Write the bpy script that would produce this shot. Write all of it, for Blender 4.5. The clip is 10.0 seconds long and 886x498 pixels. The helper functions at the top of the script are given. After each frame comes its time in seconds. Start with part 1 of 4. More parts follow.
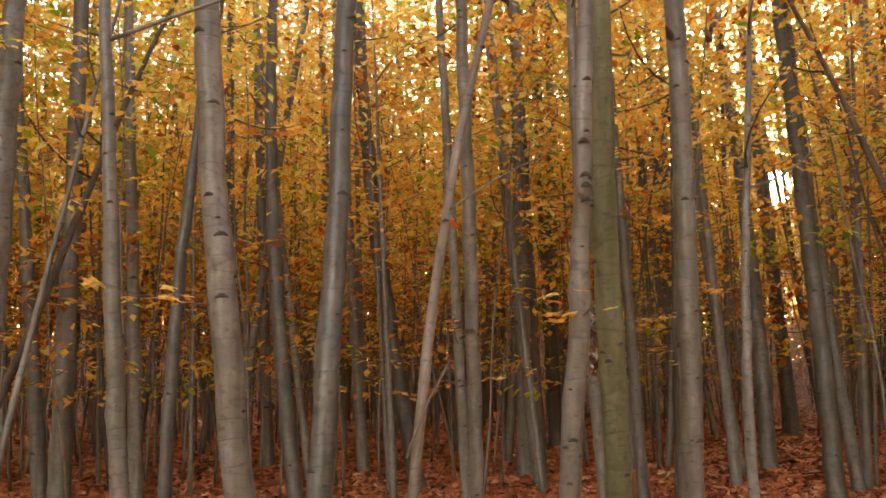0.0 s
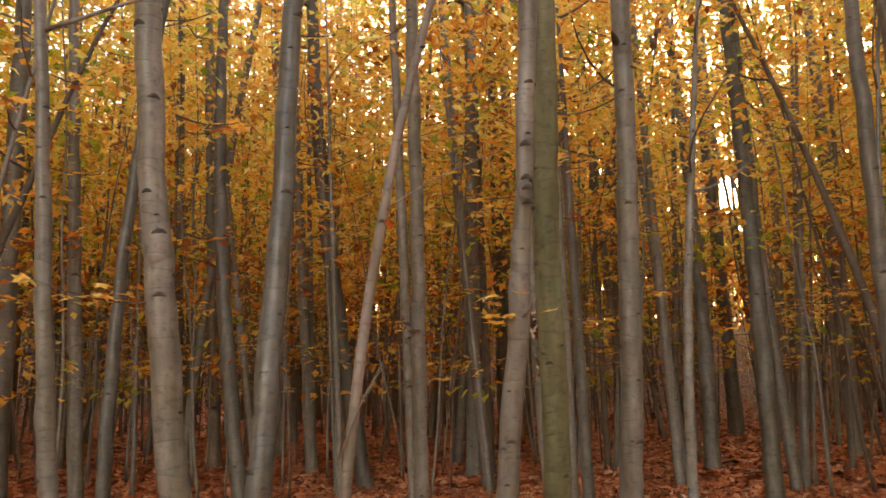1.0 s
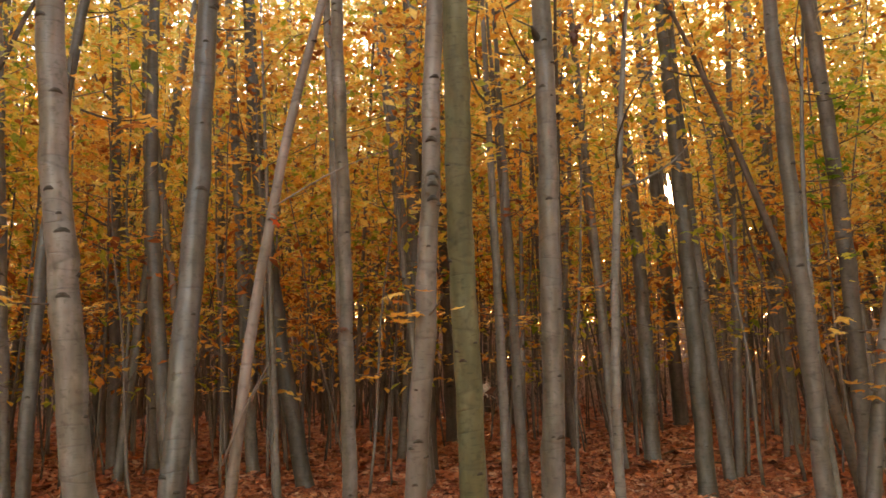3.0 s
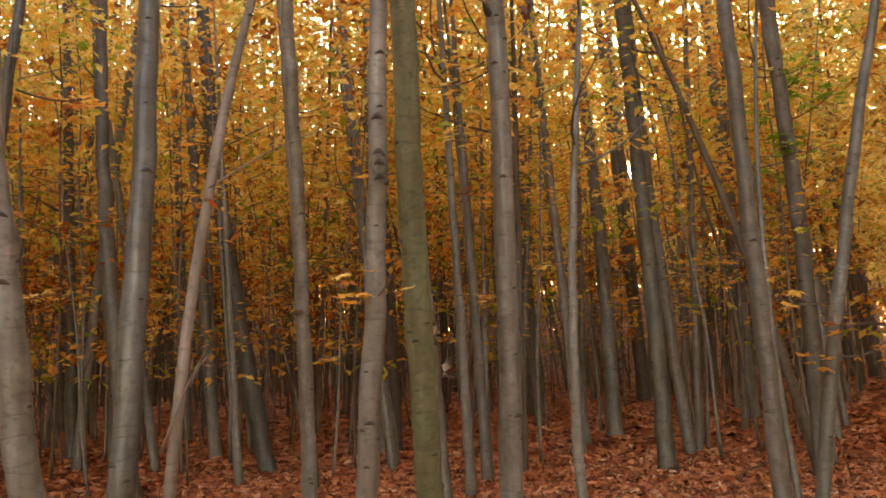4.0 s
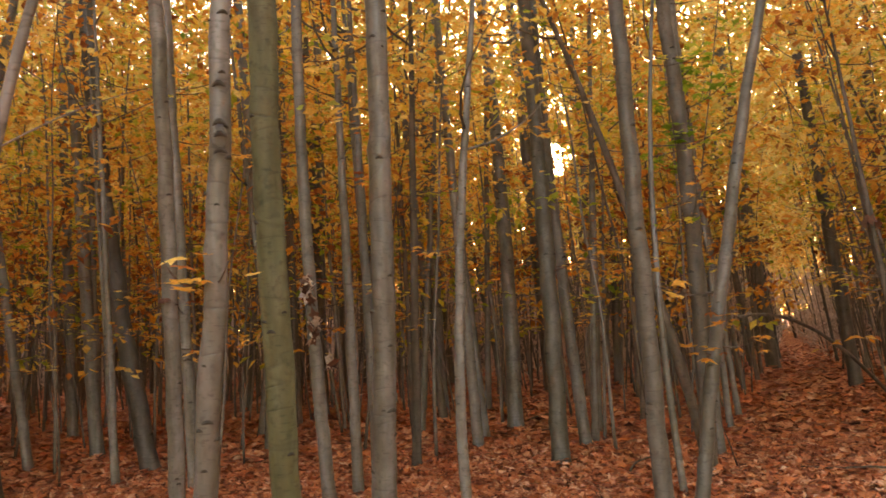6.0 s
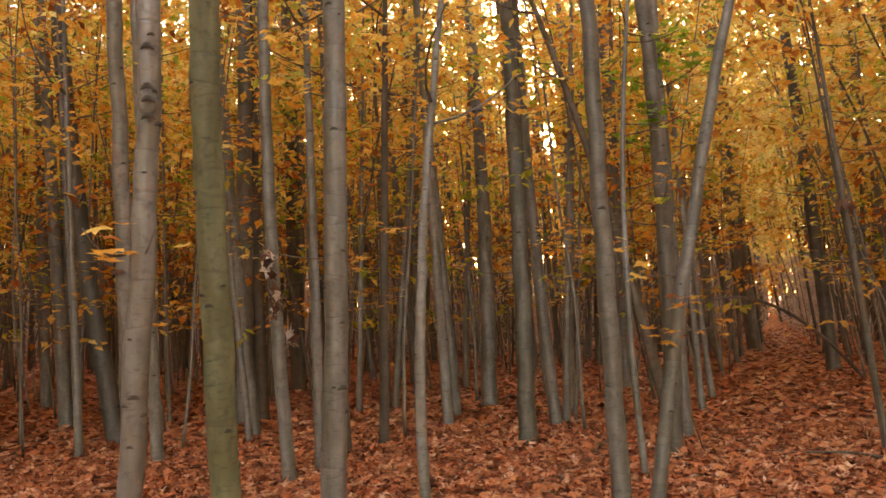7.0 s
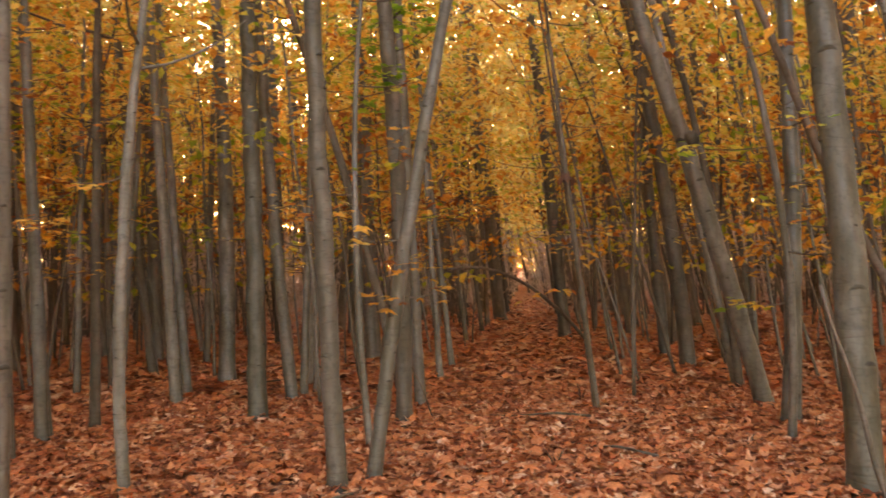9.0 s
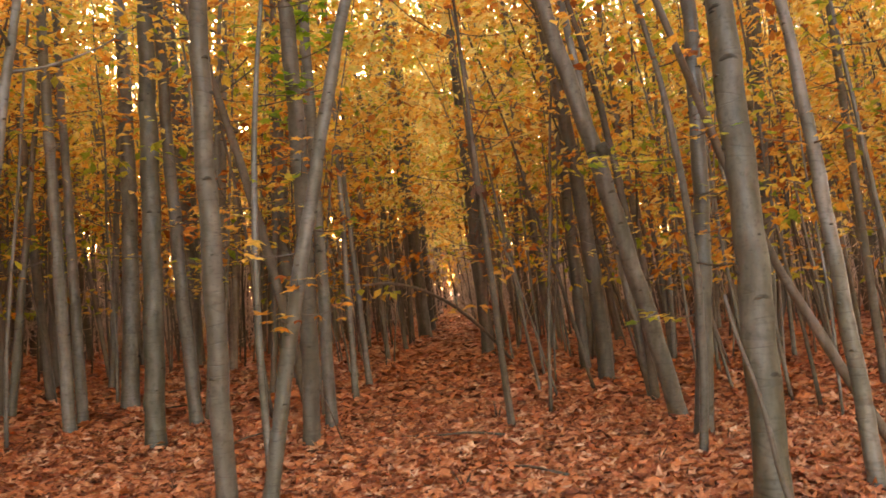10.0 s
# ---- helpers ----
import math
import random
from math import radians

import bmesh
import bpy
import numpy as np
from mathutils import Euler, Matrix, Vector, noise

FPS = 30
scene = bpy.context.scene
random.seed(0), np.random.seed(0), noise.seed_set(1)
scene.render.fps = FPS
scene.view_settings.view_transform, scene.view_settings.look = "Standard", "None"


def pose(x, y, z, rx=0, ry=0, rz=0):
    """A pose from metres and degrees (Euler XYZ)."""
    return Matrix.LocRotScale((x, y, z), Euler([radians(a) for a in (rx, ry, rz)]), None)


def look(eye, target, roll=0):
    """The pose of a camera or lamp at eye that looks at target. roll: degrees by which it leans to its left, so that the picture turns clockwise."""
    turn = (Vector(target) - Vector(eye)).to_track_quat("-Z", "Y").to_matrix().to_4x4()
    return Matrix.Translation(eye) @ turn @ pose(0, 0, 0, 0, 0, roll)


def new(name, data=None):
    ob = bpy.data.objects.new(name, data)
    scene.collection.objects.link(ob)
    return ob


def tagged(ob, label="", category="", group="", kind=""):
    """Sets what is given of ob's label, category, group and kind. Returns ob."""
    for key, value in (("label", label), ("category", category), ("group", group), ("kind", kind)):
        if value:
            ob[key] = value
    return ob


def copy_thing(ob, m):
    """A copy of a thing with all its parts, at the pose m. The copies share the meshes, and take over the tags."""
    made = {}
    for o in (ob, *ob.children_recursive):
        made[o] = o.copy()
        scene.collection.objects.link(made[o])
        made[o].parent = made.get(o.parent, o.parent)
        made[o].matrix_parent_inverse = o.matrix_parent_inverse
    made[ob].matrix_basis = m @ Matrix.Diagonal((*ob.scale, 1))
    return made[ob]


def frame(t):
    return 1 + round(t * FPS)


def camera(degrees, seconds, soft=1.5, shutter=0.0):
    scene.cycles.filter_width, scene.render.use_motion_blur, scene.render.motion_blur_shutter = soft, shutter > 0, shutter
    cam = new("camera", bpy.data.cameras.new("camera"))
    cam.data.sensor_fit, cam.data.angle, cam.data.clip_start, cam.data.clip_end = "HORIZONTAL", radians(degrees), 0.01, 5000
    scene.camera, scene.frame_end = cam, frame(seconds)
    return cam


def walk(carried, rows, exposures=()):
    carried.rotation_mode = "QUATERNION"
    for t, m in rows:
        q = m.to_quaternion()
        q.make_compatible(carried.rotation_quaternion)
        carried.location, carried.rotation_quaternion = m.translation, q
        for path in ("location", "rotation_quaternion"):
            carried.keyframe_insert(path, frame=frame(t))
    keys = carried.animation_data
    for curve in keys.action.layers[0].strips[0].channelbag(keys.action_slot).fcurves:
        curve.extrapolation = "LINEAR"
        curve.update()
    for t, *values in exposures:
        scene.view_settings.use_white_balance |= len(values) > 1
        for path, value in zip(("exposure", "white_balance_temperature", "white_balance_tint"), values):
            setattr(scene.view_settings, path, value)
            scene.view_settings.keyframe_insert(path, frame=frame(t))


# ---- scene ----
cam = camera(57.9, 10.0, 1.6, 0.38)
PATH = [
    (0, (0.398, -0.063, 1.7), (1.35, 1.67, 2.004), -1.3),
    (0.5, (0.432, -0.078, 1.707), (1.427, 1.63, 2.011), -1.2),
    (1, (0.488, -0.093, 1.705), (1.532, 1.586, 2.007), -1.1),
    (1.5, (0.553, -0.111, 1.714), (1.627, 1.551, 2.004), -1.0),
    (2, (0.621, -0.154, 1.709), (1.71, 1.497, 2.004), -1.1),
    (3.5, (0.822, -0.212, 1.722), (1.982, 1.395, 1.991), -2.6),
    (4, (0.884, -0.213, 1.713), (2.082, 1.371, 1.95), -3.1),
    (4.5, (1.038, -0.163, 1.708), (2.288, 1.382, 1.932), -2.7),
    (5, (1.207, -0.14, 1.713), (2.489, 1.379, 1.936), -1.8),
    (5.5, (1.296, -0.154, 1.709), (2.593, 1.351, 1.937), -1.9),
    (6, (1.367, -0.167, 1.698), (2.715, 1.296, 1.901), -3.1),
    (6.2, (1.398, -0.189, 1.683), (2.763, 1.261, 1.874), -2.7),
    (7.3, (1.722, -0.3, 1.689), (3.084, 1.157, 1.827), -1.9),
    (7.5, (1.748, -0.329, 1.66), (3.116, 1.123, 1.796), -1.7),
    (8, (1.878, -0.326, 1.64), (3.349, 1.023, 1.753), -2.7),
    (8.5, (2.018, -0.339, 1.628), (3.647, 0.818, 1.71), -1.7),
    (9, (2.209, -0.314, 1.629), (3.931, 0.703, 1.687), -2.0),
    (9.5, (2.358, -0.342, 1.607), (4.14, 0.565, 1.657), -4.3),
    (10, (2.572, -0.381, 1.594), (4.373, 0.483, 1.69), -2.8),
]
walk(cam, [(t, look(eye, target, roll)) for t, eye, target, roll in PATH], [(0.0, 3.45, 8800, 23), (0.7, 3.37, 8800, 23), (5.0, 3.38, 8800, 23), (7.5, 3.6, 8800, 23), (9.0, 3.68, 8800, 23), (10.0, 3.77, 8800, 23)])

# ---- light ----
SUN_AZ, SUN_EL = radians(51.8), radians(11.6)  # clockwise from +y, above the horizon
SUN_EYE = (0.41, -0.07, 1.7)  # from here the sun looks straight through the wood
SUN_WAY = Vector((math.sin(SUN_AZ) * math.cos(SUN_EL), math.cos(SUN_AZ) * math.cos(SUN_EL), math.sin(SUN_EL)))
world = bpy.data.worlds.new("sky")
scene.world = world
world.use_nodes = True
wn = world.node_tree.nodes
sky = wn.new("ShaderNodeTexSky")
sky.sky_type, sky.sun_disc, sky.sun_elevation, sky.sun_rotation = "NISHITA", False, SUN_EL, SUN_AZ
sky.dust_density, sky.air_density, sky.ozone_density = 1.7, 1.0, 0.6
world.node_tree.links.new(sky.outputs[0], wn["Background"].inputs[0])
wn["Background"].inputs[1].default_value = 0.15
lamp = bpy.data.lights.new("sun", "SUN")
lamp.energy, lamp.angle, lamp.color = 5.0, radians(0.6), (1.0, 0.82, 0.6)
sun = new("sun", lamp)
sun.matrix_world = look(SUN_WAY * 50, (0, 0, 0))


# ---- materials ----
def material(name):
    m = bpy.data.materials.new(name)
    m.use_nodes = True
    m.node_tree.nodes.clear()
    return m, m.node_tree.nodes, m.node_tree.links


def ramp(nodes, stops):
    r = nodes.new("ShaderNodeValToRGB")
    while len(r.color_ramp.elements) < len(stops):
        r.color_ramp.elements.new(0.5)
    for e, (p, c) in zip(r.color_ramp.elements, stops):
        e.position, e.color = p, (*c, 1)
    return r


def bark(name, dark, light, stain, rough=0.6):
    """Smooth bark: broad blotches, fine bands round the stem, specks, and a little colour change from tree to tree."""
    m, n, l = material(name)
    out, bsdf, tc = n.new("ShaderNodeOutputMaterial"), n.new("ShaderNodeBsdfPrincipled"), n.new("ShaderNodeTexCoord")
    bands = n.new("ShaderNodeMapping")
    bands.inputs["Scale"].default_value = (7, 7, 5)
    l.new(tc.outputs["Object"], bands.inputs[0])
    fine = n.new("ShaderNodeTexNoise")
    fine.inputs["Scale"].default_value, fine.inputs["Detail"].default_value = 1.6, 6
    l.new(bands.outputs[0], fine.inputs["Vector"])
    broad = n.new("ShaderNodeTexNoise")
    broad.inputs["Scale"].default_value, broad.inputs["Detail"].default_value = 4.2, 7
    l.new(tc.outputs["Object"], broad.inputs["Vector"])
    lichen = n.new("ShaderNodeTexNoise")
    lichen.inputs["Scale"].default_value, lichen.inputs["Detail"].default_value = 22, 4
    l.new(tc.outputs["Object"], lichen.inputs["Vector"])
    c1 = ramp(n, [(0.1, dark), (0.75, light)])
    l.new(fine.outputs[0], c1.inputs[0])
    k = ramp(n, [(0.44, (0, 0, 0)), (0.6, (1, 1, 1))])
    l.new(broad.outputs[0], k.inputs[0])
    mix = n.new("ShaderNodeMix")
    mix.data_type = "RGBA"
    half = n.new("ShaderNodeMath")
    half.operation = "MULTIPLY"
    half.inputs[1].default_value = 0.55
    l.new(k.outputs[0], half.inputs[0])
    l.new(half.outputs[0], mix.inputs[0])
    l.new(c1.outputs[0], mix.inputs[6])
    mix.inputs[7].default_value = (*stain, 1)
    runs = n.new("ShaderNodeMapping")
    runs.inputs["Scale"].default_value = (9, 9, 0.7)
    l.new(tc.outputs["Object"], runs.inputs[0])
    streak = n.new("ShaderNodeTexNoise")
    streak.inputs["Scale"].default_value, streak.inputs["Detail"].default_value = 1.0, 4
    l.new(runs.outputs[0], streak.inputs["Vector"])
    sk = ramp(n, [(0.36, (0, 0, 0)), (0.6, (1, 1, 1))])
    l.new(streak.outputs[0], sk.inputs[0])
    algae = n.new("ShaderNodeMix")
    algae.data_type, algae.blend_type = "RGBA", "MULTIPLY"
    l.new(sk.outputs[0], algae.inputs[0])
    l.new(mix.outputs[2], algae.inputs[6])
    algae.inputs[7].default_value = (0.62, 0.6, 0.5, 1)
    spots = ramp(n, [(0.56, (1, 1, 1)), (0.7, (0.66, 0.66, 0.62))])
    l.new(lichen.outputs[0], spots.inputs[0])
    mul = n.new("ShaderNodeMix")
    mul.data_type, mul.blend_type = "RGBA", "MULTIPLY"
    mul.inputs[0].default_value = 1
    l.new(algae.outputs[2], mul.inputs[6])
    l.new(spots.outputs[0], mul.inputs[7])
    lines = n.new("ShaderNodeMapping")
    lines.inputs["Scale"].default_value = (0.8, 0.8, 4.6)
    l.new(tc.outputs["Object"], lines.inputs[0])
    ring = n.new("ShaderNodeTexNoise")
    ring.inputs["Scale"].default_value, ring.inputs["Detail"].default_value = 1.0, 1.5
    l.new(lines.outputs[0], ring.inputs["Vector"])
    thin = ramp(n, [(0.475, (1, 1, 1)), (0.49, (0.5, 0.48, 0.45)), (0.505, (1, 1, 1))])
    l.new(ring.outputs[0], thin.inputs[0])
    rings = n.new("ShaderNodeMix")
    rings.data_type, rings.blend_type = "RGBA", "MULTIPLY"
    rings.inputs[0].default_value = 0.5
    l.new(mul.outputs[2], rings.inputs[6])
    l.new(thin.outputs[0], rings.inputs[7])
    grain = n.new("ShaderNodeMapping")
    grain.inputs["Scale"].default_value = (16, 16, 75)
    l.new(tc.outputs["Object"], grain.inputs[0])
    pores = n.new("ShaderNodeTexNoise")
    pores.inputs["Scale"].default_value, pores.inputs["Detail"].default_value = 1.0, 2
    l.new(grain.outputs[0], pores.inputs["Vector"])
    dash = ramp(n, [(0.6, (1, 1, 1)), (0.7, (0.55, 0.53, 0.5))])
    l.new(pores.outputs[0], dash.inputs[0])
    dashes = n.new("ShaderNodeMix")
    dashes.data_type, dashes.blend_type = "RGBA", "MULTIPLY"
    dashes.inputs[0].default_value = 0.7
    l.new(rings.outputs[2], dashes.inputs[6])
    l.new(dash.outputs[0], dashes.inputs[7])
    info = n.new("ShaderNodeObjectInfo")
    hue = n.new("ShaderNodeHueSaturation")
    span = n.new("ShaderNodeMapRange")
    span.inputs[3].default_value, span.inputs[4].default_value = 0.8, 1.2
    l.new(info.outputs["Random"], span.inputs[0])
    l.new(span.outputs[0], hue.inputs["Value"])
    l.new(dashes.outputs[2], hue.inputs["Color"])
    l.new(hue.outputs[0], bsdf.inputs["Base Color"])
    shine = n.new("ShaderNodeMapRange")
    shine.inputs[1].default_value, shine.inputs[2].default_value = 0.3, 0.7
    shine.inputs[3].default_value, shine.inputs[4].default_value = rough - 0.08, rough + 0.16
    l.new(broad.outputs[0], shine.inputs[0])
    l.new(shine.outputs[0], bsdf.inputs["Roughness"])
    bsdf.inputs["Specular IOR Level"].default_value = 0.5
    bump = n.new("ShaderNodeBump")
    bump.inputs["Strength"].default_value, bump.inputs["Distance"].default_value = 0.5, 0.009
    relief = n.new("ShaderNodeMath")
    relief.operation = "ADD"
    l.new(fine.outputs[0], relief.inputs[0])
    l.new(thin.outputs[0], relief.inputs[1])
    l.new(relief.outputs[0], bump.inputs["Height"])
    l.new(bump.outputs[0], bsdf.inputs["Normal"])
    l.new(bsdf.outputs[0], out.inputs[0])
    return m


BARK_GREY = bark("bark_grey", (0.092, 0.08, 0.071), (0.22, 0.194, 0.176), (0.12, 0.105, 0.089), 0.46)
BARK_PALE = bark("bark_pale", (0.092, 0.08, 0.073), (0.245, 0.219, 0.202), (0.128, 0.114, 0.099), 0.37)
BARK_SLATE = bark("bark_slate", (0.052, 0.047, 0.045), (0.135, 0.125, 0.12), (0.075, 0.069, 0.063), 0.35)
BARK_SAGE = bark("bark_sage", (0.05, 0.041, 0.031), (0.13, 0.113, 0.09), (0.08, 0.07, 0.053), 0.52)
BARK_TAUPE = bark("bark_taupe", (0.055, 0.045, 0.038), (0.145, 0.123, 0.107), (0.08, 0.067, 0.056), 0.5)
BARK_GREEN = bark("bark_green", (0.07, 0.068, 0.036), (0.168, 0.162, 0.088), (0.108, 0.111, 0.052))
BARK_PINK = bark("bark_pink", (0.125, 0.092, 0.077), (0.215, 0.165, 0.14), (0.15, 0.115, 0.097))
BARK_BROWN = bark("bark_brown", (0.07, 0.05, 0.038), (0.14, 0.106, 0.08), (0.1, 0.073, 0.055), 0.8)
BARK_UMBER = bark("bark_umber", (0.11, 0.086, 0.07), (0.25, 0.203, 0.172), (0.15, 0.122, 0.101), 0.6)
BARK_SCAR = bark("bark_scar", (0.04, 0.033, 0.028), (0.1, 0.085, 0.07), (0.06, 0.05, 0.04), 0.9)


def leaf_material(name, stops, through_part, rough=0.55, patchy=0.0):
    """Thin leaves: each one a colour of its own, light shining partly through."""
    m, n, l = material(name)
    out, geo = n.new("ShaderNodeOutputMaterial"), n.new("ShaderNodeNewGeometry")
    c = ramp(n, stops)
    tint, tc0 = n.new("ShaderNodeTexNoise"), n.new("ShaderNodeTexCoord")
    tint.inputs["Scale"].default_value, tint.inputs["Detail"].default_value = 0.45, 2
    shift, mixed = n.new("ShaderNodeMapRange"), n.new("ShaderNodeMath")
    shift.inputs[1].default_value, shift.inputs[2].default_value = 0.34, 0.66
    shift.inputs[3].default_value, shift.inputs[4].default_value = -0.45 * patchy, 0.85 * patchy
    l.new(tc0.outputs["Object"], tint.inputs["Vector"])
    l.new(tint.outputs[0], shift.inputs[0])
    mixed.operation = "MULTIPLY_ADD"
    mixed.inputs[1].default_value = 1 - 0.4 * patchy
    l.new(geo.outputs["Random Per Island"], mixed.inputs[0])
    l.new(shift.outputs[0], mixed.inputs[2])
    l.new(mixed.outputs[0], c.inputs[0])
    tc, no = n.new("ShaderNodeTexCoord"), n.new("ShaderNodeTexNoise")
    no.inputs["Scale"].default_value, no.inputs["Detail"].default_value = 35, 3
    l.new(tc.outputs["Object"], no.inputs["Vector"])
    patch = ramp(n, [(0.3, (0.7, 0.66, 0.6)), (0.65, (1.1, 1.1, 1.1))])
    l.new(no.outputs[0], patch.inputs[0])
    mul = n.new("ShaderNodeMix")
    mul.data_type, mul.blend_type = "RGBA", "MULTIPLY"
    mul.inputs[0].default_value = 1
    l.new(c.outputs[0], mul.inputs[6])
    l.new(patch.outputs[0], mul.inputs[7])
    face, back, mix = n.new("ShaderNodeBsdfPrincipled"), n.new("ShaderNodeBsdfTranslucent"), n.new("ShaderNodeMixShader")
    face.inputs["Roughness"].default_value = rough
    face.inputs["Specular IOR Level"].default_value = 0.3
    l.new(mul.outputs[2], face.inputs["Base Color"])
    l.new(mul.outputs[2], back.inputs["Color"])
    mix.inputs[0].default_value = through_part
    l.new(face.outputs[0], mix.inputs[1])
    l.new(back.outputs[0], mix.inputs[2])
    l.new(mix.outputs[0], out.inputs[0])
    return m


FOLIAGE = leaf_material("autumn_foliage", [(0.0, (0.32, 0.1, 0.03)), (0.14, (0.66, 0.24, 0.06)), (0.34, (0.9, 0.45, 0.09)), (0.62, (0.96, 0.63, 0.16)), (0.82, (0.98, 0.8, 0.3)), (0.92, (0.85, 0.74, 0.2)), (1.0, (0.54, 0.58, 0.13))], 0.74, patchy=0.65)
FOLIAGE_GREEN = leaf_material("green_gold_foliage", [(0.0, (0.2, 0.3, 0.04)), (0.3, (0.42, 0.46, 0.06)), (0.6, (0.93, 0.72, 0.15)), (0.85, (0.9, 0.5, 0.08)), (1.0, (0.45, 0.14, 0.03))], 0.74, patchy=0.35)
FOLIAGE_GOLD = leaf_material("gold_foliage", [(0.0, (0.42, 0.16, 0.045)), (0.15, (0.8, 0.42, 0.1)), (0.42, (0.96, 0.67, 0.2)), (0.72, (0.98, 0.83, 0.38)), (0.9, (0.82, 0.76, 0.25)), (1.0, (0.5, 0.58, 0.14))], 0.74, patchy=0.4)
GREEN_LEAF = leaf_material("green_leaves", [(0.0, (0.16, 0.3, 0.03)), (0.6, (0.36, 0.5, 0.06)), (1.0, (0.72, 0.66, 0.12))], 0.7)
DARK_LEAF = leaf_material("dark_withered_leaf", [(0.0, (0.05, 0.025, 0.018)), (1.0, (0.16, 0.07, 0.04))], 0.2)
RED_LEAF = leaf_material("red_leaf", [(0.0, (0.4, 0.06, 0.02)), (1.0, (0.55, 0.12, 0.03))], 0.4)
DRY_LEAF = leaf_material("dry_leaf", [(0.0, (0.3, 0.22, 0.16)), (0.4, (0.5, 0.41, 0.33)), (1.0, (0.64, 0.55, 0.45))], 0.25)
# twig brown lifted to stand in for the pale haze between far trunks
HAZE_BRUSH = leaf_material("haze_pale_brushwood", [(0.0, (0.42, 0.3, 0.24)), (0.6, (0.66, 0.49, 0.4)), (1.0, (0.76, 0.6, 0.49))], 0.1)
LITTER = leaf_material("fallen_leaves", [(0.0, (0.15, 0.042, 0.022)), (0.28, (0.41, 0.115, 0.048)), (0.58, (0.62, 0.215, 0.092)), (0.84, (0.69, 0.31, 0.165)), (1.0, (0.79, 0.49, 0.33))], 0.12, 0.5)


def soil():
    m, n, l = material("leaf_mould")
    out, bsdf, tc = n.new("ShaderNodeOutputMaterial"), n.new("ShaderNodeBsdfPrincipled"), n.new("ShaderNodeTexCoord")
    warp = n.new("ShaderNodeTexNoise")
    warp.inputs["Scale"].default_value = 6
    l.new(tc.outputs["Object"], warp.inputs["Vector"])
    add = n.new("ShaderNodeMix")
    add.data_type = "RGBA"
    add.inputs[0].default_value = 0.12
    l.new(tc.outputs["Object"], add.inputs[6])
    l.new(warp.outputs["Color"], add.inputs[7])
    cells = n.new("ShaderNodeTexVoronoi")
    cells.inputs["Scale"].default_value = 11
    l.new(add.outputs[2], cells.inputs["Vector"])
    sep = n.new("ShaderNodeSeparateColor")
    l.new(cells.outputs["Color"], sep.inputs[0])
    c = ramp(n, [(0.0, (0.1, 0.036, 0.018)), (0.3, (0.34, 0.112, 0.048)), (0.65, (0.58, 0.21, 0.095)), (1.0, (0.7, 0.36, 0.2))])
    l.new(sep.outputs[0], c.inputs[0])
    l.new(c.outputs[0], bsdf.inputs["Base Color"])
    bsdf.inputs["Roughness"].default_value = 0.9
    bump = n.new("ShaderNodeBump")
    bump.inputs["Strength"].default_value, bump.inputs["Distance"].default_value = 0.9, 0.04
    l.new(cells.outputs["Distance"], bump.inputs["Height"])
    l.new(bump.outputs[0], bsdf.inputs["Normal"])
    l.new(bsdf.outputs[0], out.inputs[0])
    return m


SOIL = soil()
m, n, l = material("sun_glow")
glow, out = n.new("ShaderNodeEmission"), n.new("ShaderNodeOutputMaterial")
glow.inputs[0].default_value, glow.inputs[1].default_value = (1.0, 0.85, 0.6, 1), 40.0
l.new(glow.outputs[0], out.inputs[0])
SUN_GLOW = m


# ---- building helpers ----
def mesh_of(name, verts, faces, mat, smooth=True):
    me = bpy.data.meshes.new(name)
    me.from_pydata(verts, [], faces)
    me.materials.append(mat)
    if smooth:
        me.polygons.foreach_set("use_smooth", np.ones(len(me.polygons), bool))
    me.update()
    return me


def part(name, me, parent, label="", m=None):
    ob = new(name, me)
    ob.parent = parent
    if m is not None:
        ob.matrix_basis = m
    if label:
        tagged(ob, label)
    return ob


def land(x, y):
    """The ground's gentle unevenness."""
    return 0.03 * noise.noise(Vector((x * 0.35, y * 0.35, 0))) + 0.02 * noise.noise(Vector((x * 1.3, y * 1.3, 5)))


